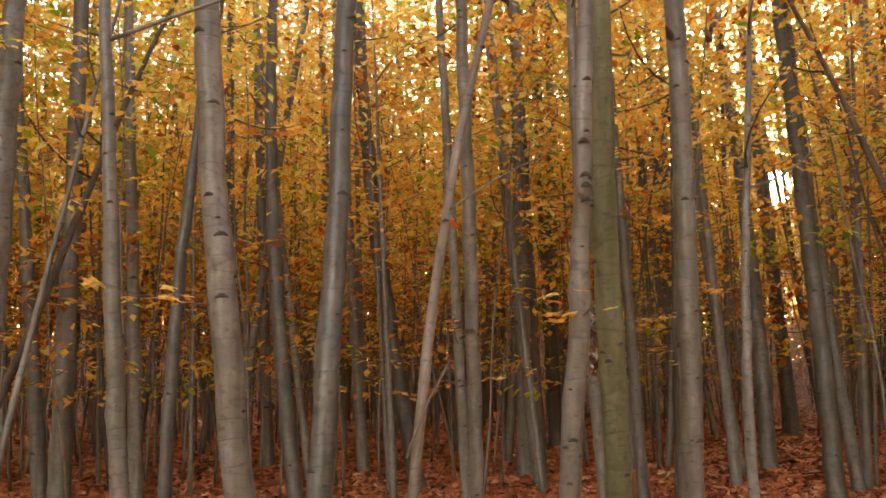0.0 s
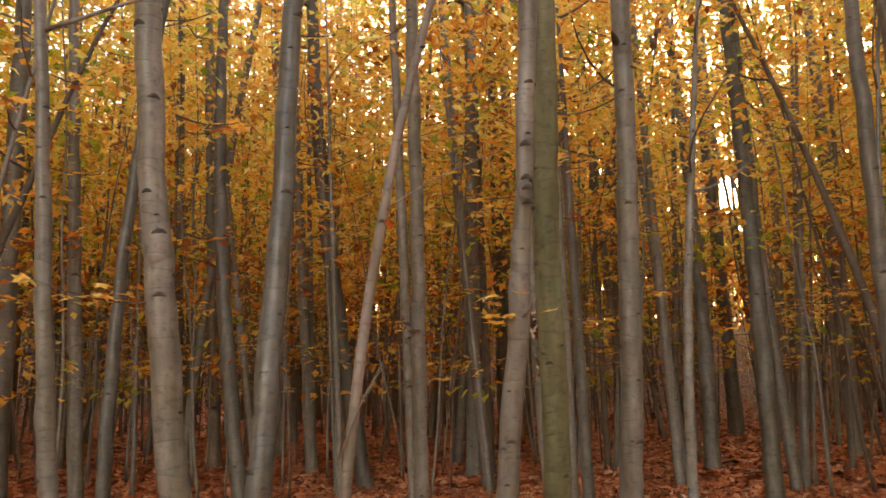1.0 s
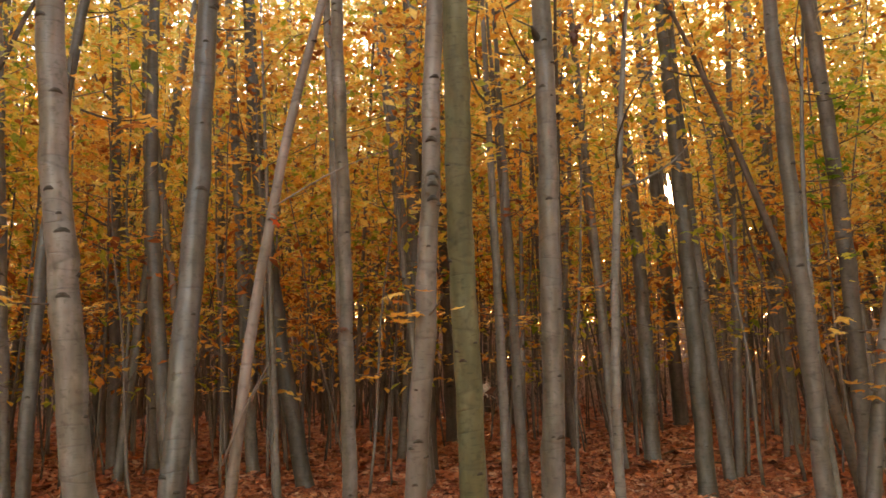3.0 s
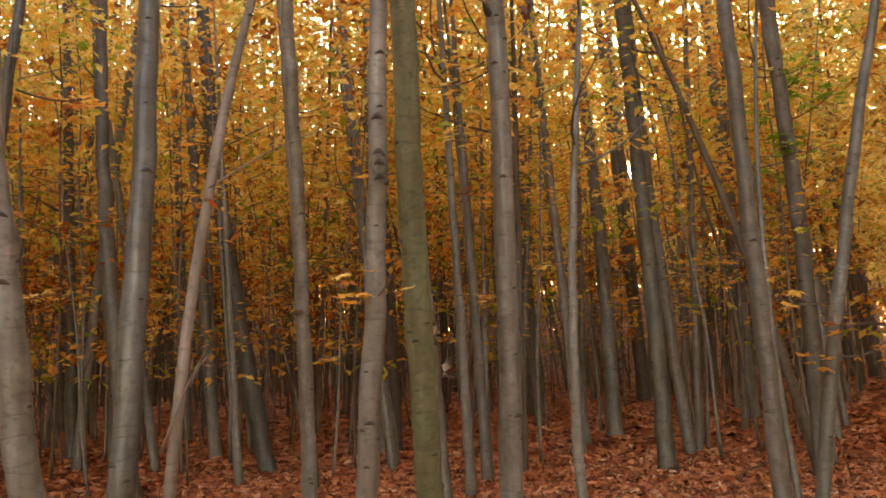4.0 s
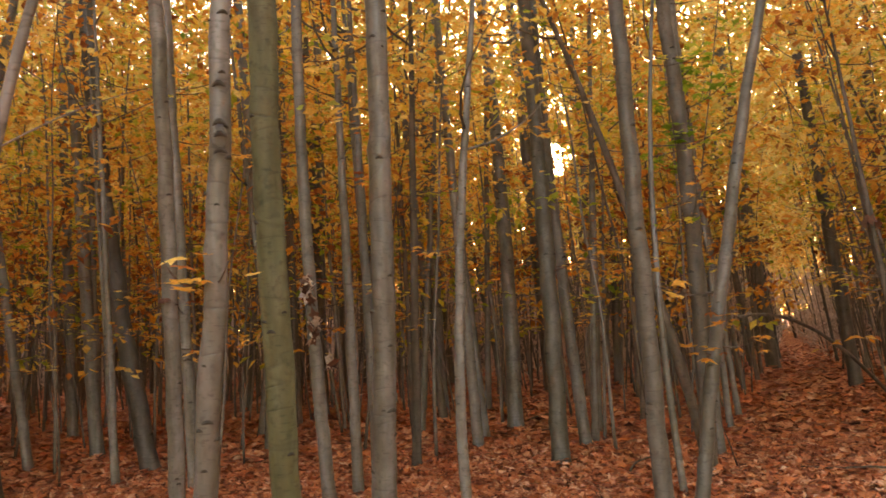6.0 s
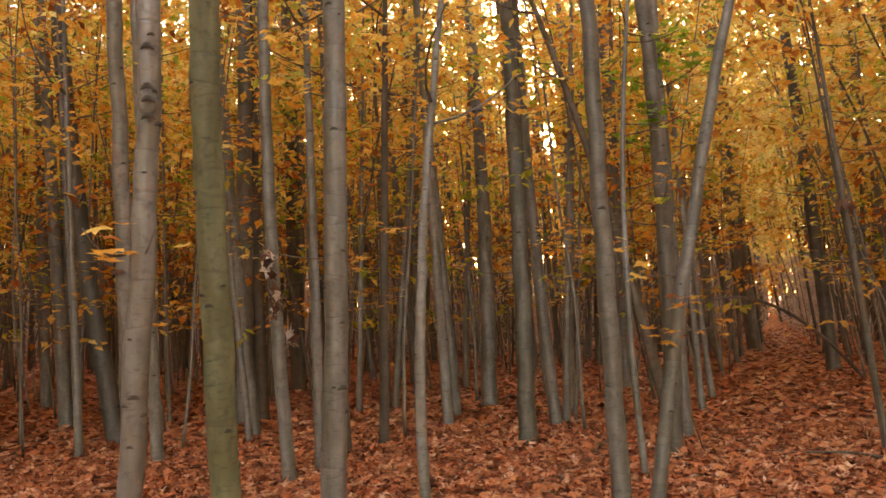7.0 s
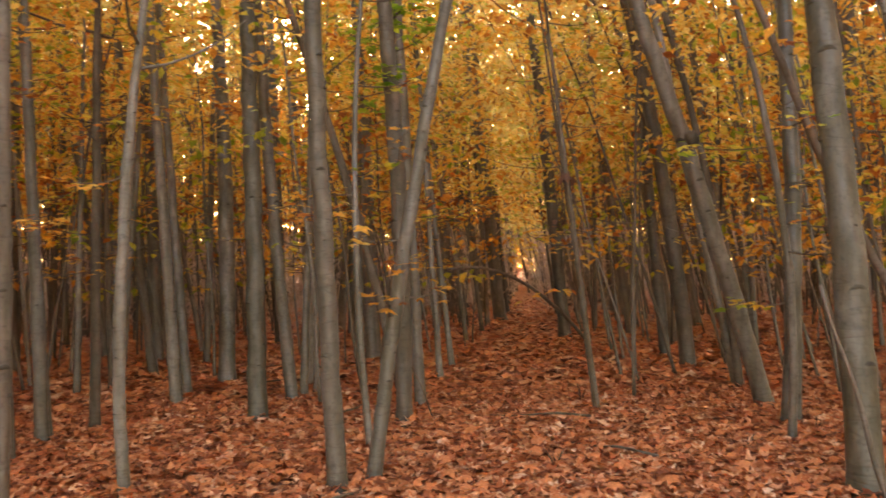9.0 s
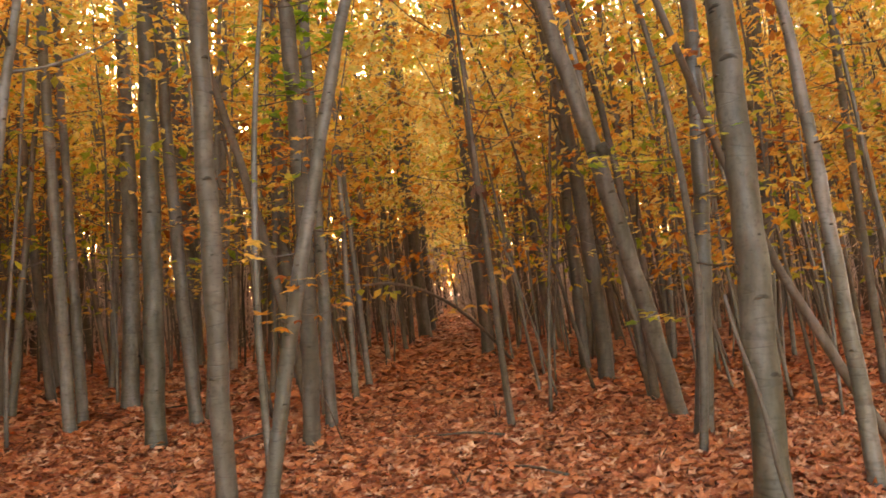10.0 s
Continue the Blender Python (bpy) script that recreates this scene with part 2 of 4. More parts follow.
def tube(points, radii, sides, rng, rough=0.05, collars=0):
    """A round stem through points: uneven girth, and low collars where branches once stood."""
    pts = np.array(points, float)
    way = np.gradient(pts, axis=0)
    way /= np.linalg.norm(way, axis=1)[:, None]
    a = np.cross(way, (0.31, 0.95, 0.05))
    a /= np.linalg.norm(a, axis=1)[:, None]
    b = np.cross(way, a)
    ang = np.linspace(0, 2 * np.pi, sides, endpoint=False)
    along = np.r_[0, np.cumsum(np.linalg.norm(np.diff(pts, axis=0), axis=1))]
    r = np.array(radii)[:, None] * np.ones((1, sides))
    ph = rng.uniform(0, 6.28, 4)
    r = r * (1 + rough * np.sin(2 * ang[None] + ph[0] + along[:, None] * 1.3) * np.sin(along[:, None] * 2.1 + ph[1]) + rough * 0.6 * np.sin(3 * ang[None] + ph[2] + along[:, None] * 3.7))
    for _ in range(collars):
        z0, a0 = rng.uniform(0.3, along[-1] * 0.6), rng.uniform(0, 6.28)
        r = r * (1 + rng.uniform(0.06, 0.17) * np.exp(-((along[:, None] - z0 - 0.03 * np.cos(ang[None] - a0)) / 0.045) ** 2) * (0.4 + 0.6 * np.cos(ang[None] - a0)))
    v = pts[:, None] + r[..., None] * (a[:, None] * np.cos(ang)[None, :, None] + b[:, None] * np.sin(ang)[None, :, None])
    n = len(pts)
    faces = [(i * sides + j, i * sides + (j + 1) % sides, (i + 1) * sides + (j + 1) % sides, (i + 1) * sides + j) for i in range(n - 1) for j in range(sides)]
    faces += [tuple(range((n - 1) * sides, n * sides)), tuple(range(sides - 1, -1, -1))]
    return v.reshape(-1, 3).tolist(), faces


LEAF = np.array([(0, 0, 0), (0.5, 0.3, 0.06), (1, 0, -0.1), (0.5, -0.3, 0.06)])


def leaves(places, size, rng, tilt=0.34, spread=0.35, heads=None):
    """Pointed, slightly folded leaves, held about level, at the places."""
    n = len(places)
    s = size * rng.uniform(1 - spread, 1 + spread, n)
    yaw = rng.uniform(0, 6.283, n) if heads is None else heads
    t1, t2 = rng.normal(0, tilt, n), rng.normal(-0.25, tilt, n)
    p = LEAF[None] * s[:, None, None]
    x, y, z = p[..., 0], p[..., 1], p[..., 2]
    y, z = y * np.cos(t1)[:, None] - z * np.sin(t1)[:, None], y * np.sin(t1)[:, None] + z * np.cos(t1)[:, None]
    x, z = x * np.cos(t2)[:, None] - z * np.sin(t2)[:, None], x * np.sin(t2)[:, None] + z * np.cos(t2)[:, None]
    x, y = x * np.cos(yaw)[:, None] - y * np.sin(yaw)[:, None], x * np.sin(yaw)[:, None] + y * np.cos(yaw)[:, None]
    v = np.stack([x, y, z], -1) + np.asarray(places)[:, None]
    f = np.arange(n)[:, None] * 4
    tri = np.concatenate([f + (0, 1, 2), f + (0, 2, 3)], 1).reshape(-1, 3)
    return v.reshape(-1, 3), tri


def quick_mesh(name, verts, tris, mat):
    """A large mesh of triangles from arrays."""
    me = bpy.data.meshes.new(name)
    me.vertices.add(len(verts))
    me.vertices.foreach_set("co", np.asarray(verts, np.float32).ravel())
    me.loops.add(tris.size)
    me.loops.foreach_set("vertex_index", tris.astype(np.int32).ravel())
    me.polygons.add(len(tris))
    me.polygons.foreach_set("loop_start", np.arange(0, tris.size, tris.shape[1], dtype=np.int32))
    me.update(calc_edges=True)
    me.materials.append(mat)
    return me


def sprays(rng, count, per, low, high, reach, axis, rise=1.6):
    """Leaf places in flat sprays round a stem: few low down, many above. axis(z) gives the stem's place."""
    z = low + (high - low) * rng.power(rise, count)
    az = rng.uniform(0, 6.283, count)
    taper = np.clip((high + 0.8 - z) / (0.35 * (high - low)), 0.25, 1)
    d = reach * taper * np.sqrt(rng.uniform(0.02, 1, count))
    c = np.stack([d * np.cos(az), d * np.sin(az), z], -1)
    c[:, :2] += np.array([axis(h) for h in z])
    along, side = rng.uniform(-0.5, 0.5, (count, per)), rng.normal(0, 0.17, (count, per))
    px = c[:, None, 0] + along * np.cos(az)[:, None] - side * np.sin(az)[:, None]
    py = c[:, None, 1] + along * np.sin(az)[:, None] + side * np.cos(az)[:, None]
    pz = c[:, None, 2] - 0.25 * np.abs(along) + rng.normal(0, 0.035, (count, per))
    return np.stack([px, py, pz], -1).reshape(-1, 3)


def in_chink(p):
    """Which of the places lie in the narrow chink towards the sun."""
    off = p - np.array(SUN_EYE)
    along = off @ np.array(SUN_WAY)
    aside = np.linalg.norm(off - np.outer(along, SUN_WAY), axis=1)
    return (along > 3) & (aside < 0.06 + 0.02 * along)


# ---- ground ----
def ground():
    """One sheet to the horizon, fine near the walk and coarse far off."""
    steps = np.r_[-600, -250, -120, -70, np.arange(-40, -12, 4), np.arange(-12, 30, 0.5), np.arange(30, 60, 4), 70, 120, 250, 600]
    n = len(steps)
    verts = [(x, y, land(x, y) if max(abs(x), abs(y)) < 60 else 0) for y in steps for x in steps]
    faces = [(j * n + i, j * n + i + 1, (j + 1) * n + i + 1, (j + 1) * n + i) for j in range(n - 1) for i in range(n - 1)]
    ob = new("ground", mesh_of("ground", verts, faces, SOIL))
    return tagged(ob, "woodland floor of brown leaf mould under fallen leaves", "ground", kind="structure")


floor = ground()

ROUND_LEAF = [(0.0, -0.34), (0.36, -0.36), (0.23, -0.06), (0.52, 0.17), (0.19, 0.2), (0.0, 0.58), (-0.19, 0.2), (-0.52, 0.17), (-0.23, -0.06), (-0.36, -0.36)]
PLAIN_LEAF = [(0.36, -0.34), (0.5, 0.16), (0.0, 0.56), (-0.5, 0.16), (-0.36, -0.34), (0.0, -0.42)]


def lobed(places, size, rng, tilt=0.35):
    """Broad lobed leaves held about level."""
    shape = np.concatenate([np.zeros((1, 2)), np.array(ROUND_LEAF)])
    n, k = len(places), len(ROUND_LEAF)
    s, yaw = size * rng.uniform(0.65, 1.25, n), rng.uniform(0, 6.283, n)
    x, y = shape[None, :, 0] * s[:, None], shape[None, :, 1] * s[:, None]
    z = rng.normal(-0.3, 0.35, n)[:, None] * (x**2 + y**2) / s[:, None] + x * rng.normal(0, tilt, n)[:, None] + y * rng.normal(0, tilt, n)[:, None]
    c, si = np.cos(yaw)[:, None], np.sin(yaw)[:, None]
    v = np.stack([x * c - y * si, x * si + y * c, z], -1) + np.asarray(places)[:, None]
    fan = np.array([(0, 1 + i, 1 + (i + 1) % k) for i in range(k)])
    return v.reshape(-1, 3), (np.arange(n)[:, None, None] * (k + 1) + fan[None]).reshape(-1, 3)


def litter(name, rng, count, near, far, az0, az1, size, label, outline):
    """Fallen lobed leaves, curled and lying over one another, between two distances from the walk."""
    shape = np.array(outline)
    r = np.sqrt(rng.uniform(near**2, far**2, count))
    a = rng.uniform(radians(az0), radians(az1), count)
    cx, cy = 1.4 + r * np.sin(a), -0.25 + r * np.cos(a)
    s = size * rng.uniform(0.55, 1.25, count)
    base = np.concatenate([np.zeros((1, 2)), shape])
    x, y = base[None, :, 0] * s[:, None] * rng.uniform(0.7, 1.1, count)[:, None], base[None, :, 1] * s[:, None]
    curl, fold, t1, t2, yaw = rng.normal(0, 1.1, count), rng.normal(0, 1.1, count), rng.normal(0, 0.15, count), rng.normal(0, 0.15, count), rng.uniform(0, 6.283, count)
    z = (curl[:, None] * x**2 + fold[:, None] * y**2) / s[:, None] * 0.6 + rng.normal(0, 0.006, x.shape)
    z = z + x * np.tan(t1)[:, None] + y * np.tan(t2)[:, None]
    h = np.array([land(u, v) for u, v in zip(cx, cy)]) + rng.uniform(0.005, 0.05, count)
    z = z - np.minimum(z.min(1), -0.03)[:, None] * 0.6 + h[:, None]
    c, si = np.cos(yaw)[:, None], np.sin(yaw)[:, None]
    v = np.stack([x * c - y * si + cx[:, None], x * si + y * c + cy[:, None], z], -1)
    k = len(shape)
    fan = np.array([(0, 1 + i, 1 + (i + 1) % k) for i in range(k)])
    tris = (np.arange(count)[:, None, None] * (k + 1) + fan[None]).reshape(-1, 3)
    ob = new(name, quick_mesh(name, v.reshape(-1, 3), tris, LITTER))
    return tagged(ob, label, "fallen leaves", kind="stuff")


def loose_leaves(floor, rng, count):
    """The nearest fallen leaves, each a piece of its own, in a stretch of the path and beside it."""
    kinds = []
    for k in range(6):
        v, t = lobed([(0, 0, 0)], 0.12, rng, 0.3)
        v[:, 2] -= v[:, 2].min()
        kinds.append(quick_mesh("fallen_leaf", v, t, LITTER))
    for i in range(count):
        x, y = rng.uniform(5.6, 9.4), rng.uniform(-0.6, 6.2)
        m = Matrix.Translation((x, y, land(x, y) + rng.uniform(0.045, 0.07))) @ Matrix.Rotation(rng.uniform(0, 6.28), 4, "Z") @ Matrix.Scale(rng.uniform(0.7, 1.2), 4)
        part("fallen_leaf", kinds[i % 6], floor, m=m)


rng = np.random.default_rng(5)
loose_leaves(floor, rng, 280)
litter("fallen_leaves", rng, 42000, 4.5, 11.5, -35, 115, 0.116, "thick layer of rust-brown curled fallen leaves on the ground", ROUND_LEAF)
litter("fallen_leaves", rng, 36000, 11.5, 19.0, -32, 110, 0.145, "layer of rust-brown curled fallen leaves under the trees", PLAIN_LEAF)
litter("fallen_leaves", rng, 44000, 19.0, 44.0, -30, 105, 0.24, "far layer of rust-brown fallen leaves under the trees", PLAIN_LEAF[::2])

# ---- sun's disc, far off, enlarged to stand in for its glare ----
bm = bmesh.new()
bmesh.ops.create_uvsphere(bm, u_segments=24, v_segments=16, radius=50)
me = bpy.data.meshes.new("sun_disc")
bm.to_mesh(me)
bm.free()
me.materials.append(SUN_GLOW)
disc = new("backdrop_sun_disc", me)
disc.location = SUN_WAY * 2400
tagged(disc, "low bright sun, enlarged by its glare, shining between the trunks", "sun", kind="structure")


# ---- trees ----
def scar_mesh():
    """An old branch scar: a low lens with a drooping brow over it."""
    verts, faces = [], []
    for ring, (s, h) in enumerate(((1.0, 0.0), (0.75, 0.35), (0.35, 0.45))):
        for i in range(10):
            a = 2 * math.pi * i / 10
            x = s * math.cos(a)
            verts.append((0.05 * x, 0.014 * x * x - 0.02 * h, 0.017 * s * math.sin(a) - 0.02 * x * x))
    for r in range(2):
        faces += [(r * 10 + i, r * 10 + (i + 1) % 10, (r + 1) * 10 + (i + 1) % 10, (r + 1) * 10 + i) for i in range(10)]
    faces.append(tuple(range(20, 30)))
    return mesh_of("branch_scar", verts, faces, BARK_SCAR)


SCAR = scar_mesh()
TREE_RNG = np.random.default_rng(11)


def stem_axis(c1, c2, c3, bend):
    """The stem's sideways place by height: its curve as far as bend, and from there on slowly upright."""
    def at(z):
        u = min(z, bend) / 5
        out = [c1[i] * u + c2[i] * u**2 + c3[i] * u**3 for i in (0, 1)]
        if z > bend:
            slope = [(c1[i] + 2 * c2[i] * u + 3 * c3[i] * u * u) / 5 for i in (0, 1)]
            run = 3.0 * (1 - math.exp(-(z - bend) / 3.0))
            out = [o + s * run for o, s in zip(out, slope)]
        return out
    return at


def limb(tree, axis, z, rng, length, radius, mat):
    az, rise = rng.uniform(0, 6.283), rng.uniform(0.25, 0.8)
    x0, y0 = axis(z)
    pts = [(x0 + length * s * math.cos(az + 0.4 * s), y0 + length * s * math.sin(az + 0.4 * s), z + length * rise * s**1.4) for s in np.linspace(0, 1, 6)]
    v, f = tube(pts, np.linspace(radius, radius * 0.25, 6), 6, rng)
    part("limb", mesh_of("limb", v, f, mat), tree)


def crown(tree, axis, rng, low, high, reach, count, per, size, mat, rise=1.6):
    p = sprays(rng, count, per, low, high, reach, axis, rise)
    v, t = leaves(p[~in_chink(p + np.array(tree.location))], size, rng)
    part("crown", quick_mesh("crown", v, t, mat), tree)


def leafy_twig(tree, start, end, count, size, mat, rng, sag=0.06):
    """A thin twig from start to end, both seen from the tree's foot, with broad leaves along its outer half."""
    a, b = Vector(start), Vector(end)
    pts = [tuple(a.lerp(b, s) + Vector((0, 0, -sag * math.sin(s * 3)))) for s in np.linspace(0, 1, 6)]
    v, f = tube(pts, np.linspace(0.009, 0.003, 6), 5, rng)
    twig = part("twig", mesh_of("twig", v, f, BARK_BROWN), tree)
    s = rng.uniform(0.35, 1.05, count)
    p = np.array(a)[None] + np.outer(s, np.array(b - a)) + rng.normal(0, 1, (count, 3)) * (0.1, 0.1, 0.025)
    p[:, 2] -= sag * np.sin(s * 3)
    v, t = lobed(p, size, rng, 0.16)
    part("leaves", quick_mesh("leaves", v, t, mat), twig)


def side_twigs(tree, axis, rng, count, low, high):
    for _ in range(count):
        z, az, reach = rng.uniform(low, high), rng.uniform(0, 6.283), rng.uniform(0.35, 0.95)
        x, y = axis(z)
        end = (x + reach * math.cos(az), y + reach * math.sin(az), z + rng.uniform(-0.05, 0.25))
        leafy_twig(tree, (x, y, z), end, int(rng.integers(6, 14)), 0.105, FOLIAGE_GREEN if rng.random() < 0.25 else FOLIAGE, rng)


def standing_tree(x, y, radius, girth_at, c1, c2, c3, bend, height, mat, scars, label):
    """A tree with a measured stem: its foot, its radius at one height, and its curve."""
    rng, axis = TREE_RNG, stem_axis(c1, c2, c3, bend)
    tree = new("tree")
    tree.location = (x, y, land(x, y) - 0.03)
    tagged(tree, label, "tree", "trees of the wood")
    thick = lambda z: (1 - min(1, z / height) ** 1.3) ** 0.8
    foot = radius / thick(girth_at)
    zs = np.r_[0, 0.05, 0.12, np.arange(0.2, 7, 0.11 if radius > 0.04 else 0.2), np.arange(7, height, 0.6), height]
    zs = zs[zs <= height]
    rad = [max(0.004, foot * thick(z) * (1 + 0.22 * math.exp(-z / 0.12))) for z in zs]
    ph, wob = rng.uniform(0, 6.283, 6), min(0.006, 0.07 * radius)
    kink = lambda z, k: wob * min(1, z) * (math.sin(7.3 * z + ph[k]) + 0.7 * math.sin(3.1 * z + ph[k + 2]) + 0.35 * math.sin(15.7 * z + ph[k + 4]))
    v, f = tube([(axis(z)[0] + kink(z, 0), axis(z)[1] + kink(z, 1), z) for z in zs], rad, 16 if radius > 0.04 else 10, rng, 0.04, int(scars * 0.75))
    part("trunk", mesh_of("trunk", v, f, mat), tree)
    for _ in range(scars):
        z, az = rng.uniform(0.5, min(6.5, height * 0.6)), rng.uniform(0, 6.283)
        r = foot * thick(z) * 0.985
        ax, ay = axis(z)
        s = max(0.4, radius / 0.085) * rng.uniform(0.45, 1.1)
        m = Matrix.Translation((ax + kink(z, 0) + r * math.sin(az), ay + kink(z, 1) - r * math.cos(az), z)) @ Matrix.Rotation(az, 4, "Z") @ Matrix.Diagonal((s, 1.2, s, 1))
        part("branch_scar", SCAR, tree, m=m)
    for k in range(4 if radius > 0.04 else 2):
        limb(tree, axis, height * rng.uniform(0.45, 0.85), rng, rng.uniform(0.8, 1.8), foot * 0.3, mat)
    away = math.hypot(x - 1.4, y)
    low = max(height * 0.42, 1.7 + 0.62 * away) if away < 7.5 else height * 0.42
    crown(tree, axis, rng, min(low, height - 0.8), height, 1.7 if radius > 0.04 else 0.8, 60 if radius > 0.04 else 16, 12, 0.13, FOLIAGE)
    side_twigs(tree, axis, rng, 8 if away > 7.5 else 2 if away > 5.5 else 0, 1.6, min(height * 0.7, 7.5))
    return tree


standing_tree(1.13, 5.31, 0.047, 2.8, (-0.323, 0.058), (0.016, -0.003), (0, 0), 4.8, 7.8, BARK_PALE, 34, "pale smooth slender tree with ringed bark")
standing_tree(1.93, 8.74, 0.067, 2.2, (-0.053, -0.078), (0.334, -0.075), (0, 0), 6.6, 13.0, BARK_SLATE, 8, "slender grey-barked tree with a tall trunk")
thick_tree = standing_tree(1.96, 5.47, 0.097, 2.4, (-0.701, -0.112), (0.21, -0.073), (0, 0), 4.9, 14.8, BARK_PALE, 34, "thick pale grey tree with branch scars on its bark")
standing_tree(3.79, 10.10, 0.087, 4.6, (-0.462, 0.719), (0.277, -0.021), (0, 0), 7.4, 14.2, BARK_TAUPE, 8, "slender grey-barked tree with a tall trunk")
standing_tree(2.33, 5.51, 0.087, 2.8, (0.513, 0.077), (-0.138, 0.084), (0, 0), 4.9, 14.2, BARK_SLATE, 34, "bent pale grey tree with smooth bark")
standing_tree(5.88, 10.81, 0.128, 1.0, (-0.754, 0.649), (0.21, -0.173), (0, 0), 8.1, 16.7, BARK_TAUPE, 8, "thick dark leaning tree with a curved foot")
pink_sapling = standing_tree(1.86, 3.06, 0.022, 2.4, (0.178, -0.031), (0.49, -0.145), (0.381, -0.075), 4.0, 7.0, BARK_PINK, 2, "thin leaning pinkish-brown sapling")
narrow_tree = standing_tree(4.43, 6.74, 0.064, 3.0, (-0.332, -0.681), (-0.097, -0.015), (0, 0), 5.9, 12.8, BARK_PALE, 34, "narrow grey tree with many bark knots")
standing_tree(7.38, 9.84, 0.084, 3.4, (-0.252, 0.448), (0.071, -0.008), (0, 0), 8.0, 14.0, BARK_GREY, 8, "slender grey-barked tree with a tall trunk")
knotty_tree = standing_tree(3.21, 3.87, 0.055, 2.2, (0.028, -1.049), (-0.115, 0.305), (0, 0), 4.2, 8.3, BARK_PALE, 34, "pale grey knotty tree leaning slightly")
standing_tree(3.98, 4.11, 0.083, 2.4, (-0.567, -0.463), (0.135, -0.107), (0, 0), 4.5, 14.0, BARK_GREEN, 22, "green-tinged algae-covered trunk of a tall young tree")
shaggy_tree = standing_tree(5.94, 6.62, 0.063, 2.4, (-0.442, 0.003), (0.178, -0.105), (0, 0), 6.2, 12.8, BARK_GREY, 8, "slim tree with withered leaves caught on its trunk")
silver_tree = standing_tree(5.00, 4.58, 0.085, 2.2, (-0.108, -0.551), (-0.001, 0.216), (0, 0), 5.0, 14.1, BARK_PALE, 34, "silvery straight tree with ringed bark")
standing_tree(7.31, 7.56, 0.049, 2.0, (-0.122, 0.158), (0, 0), (0, 0), 7.0, 8.0, BARK_GREY, 8, "slender grey-barked tree with a tall trunk")
standing_tree(6.55, 6.99, 0.054, 2.0, (-0.06, 0.01), (0, 0), (0, 0), 6.5, 8.3, BARK_GREY, 8, "slender grey-barked tree with a tall trunk")
standing_tree(7.22, 7.51, 0.049, 3.8, (-0.068, 0.068), (0, 0), (0, 0), 7.0, 7.9, BARK_GREY, 8, "slender grey-barked tree with a tall trunk")
standing_tree(11.34, 9.11, 0.121, 2.8, (0.866, 0.614), (-0.103, 0.122), (0, 0), 9.0, 16.3, BARK_GREY, 22, "slender grey-barked tree with a tall trunk")
standing_tree(6.31, 5.05, 0.042, 2.2, (-0.21, 0.159), (0.787, -0.497), (0.014, 0.488), 5.7, 7.5, BARK_GREY, 34, "thin tree with a kinked upper stem")
standing_tree(9.02, 6.24, 0.099, 3.6, (0.405, 0.308), (0.171, 0.241), (0, 0), 7.1, 14.9, BARK_SAGE, 22, "tall greenish-grey tree leaning slightly")
standing_tree(10.28, 6.82, 0.082, 1.2, (-0.283, 0.324), (0.079, -0.101), (0, 0), 7.8, 13.9, BARK_GREY, 8, "slender grey-barked tree with a tall trunk")
standing_tree(7.03, 3.53, 0.068, 2.6, (-0.328, -0.083), (0.103, 0.037), (0, 0), 5.5, 13.1, BARK_TAUPE, 22, "slender grey-barked tree with a tall trunk")
green_tree = standing_tree(9.46, 4.53, 0.083, 2.8, (-0.442, -0.506), (-0.16, 0.235), (0, 0), 6.8, 14.0, BARK_TAUPE, 22, "slender grey-barked tree with a tall trunk")
standing_tree(10.53, 4.99, 0.071, 1.6, (-0.308, -0.043), (0, 0), (0, 0), 7.4, 13.3, BARK_GREY, 8, "slender grey-barked tree with a tall trunk")
tilted_tree = standing_tree(7.36, 3.44, 0.051, 2.4, (0.341, -0.643), (0.16, -0.23), (0, 0), 5.6, 8.1, BARK_GREY, 34, "slender tree leaning sideways with knobbly bark")
standing_tree(12.55, 5.92, 0.049, 0.8, (0.509, 0.52), (0, 0), (0, 0), 8.6, 8.0, BARK_GREY, 2, "thin straight young tree among thicker ones")
standing_tree(13.73, 6.39, 0.050, 0.6, (-0.115, 0.408), (0, 0), (0, 0), 9.0, 8.0, BARK_GREY, 2, "thin straight young tree among thicker ones")
standing_tree(19.82, 6.85, 0.139, 2.2, (-0.164, 0.253), (-0.017, 0.023), (0, 0), 9.0, 17.3, BARK_TAUPE, 8, "slender grey-barked tree with a tall trunk")
path_sapling = standing_tree(10.81, 2.84, 0.038, 0.8, (0.138, 0.513), (0, 0), (0, 0), 7.1, 7.0, BARK_BROWN, 2, "thin brown sapling standing beside the path")
standing_tree(10.76, 2.80, 0.028, 0.8, (0.372, 0.705), (0, 0), (0, 0), 7.1, 6.0, BARK_BROWN, 2, "thin brown twin sapling beside the path")
standing_tree(29.51, 13.23, 0.225, 1.6, (-0.256, 0.301), (0, 0), (0, 0), 9.0, 22.5, BARK_TAUPE, 8, "slender grey-barked tree with a tall trunk")
leaning_tree = standing_tree(11.95, 1.24, 0.101, 1.2, (-0.996, 0.963), (-0.077, 0.152), (0, 0), 7.5, 15.0, BARK_GREY, 22, "strongly leaning grey tree with a dark knot")
upright_tree = standing_tree(10.87, 0.84, 0.088, 1.2, (0.578, -0.294), (-0.022, 0.268), (0, 0), 6.9, 14.3, BARK_SLATE, 22, "upright grey tree beside a leaning one")
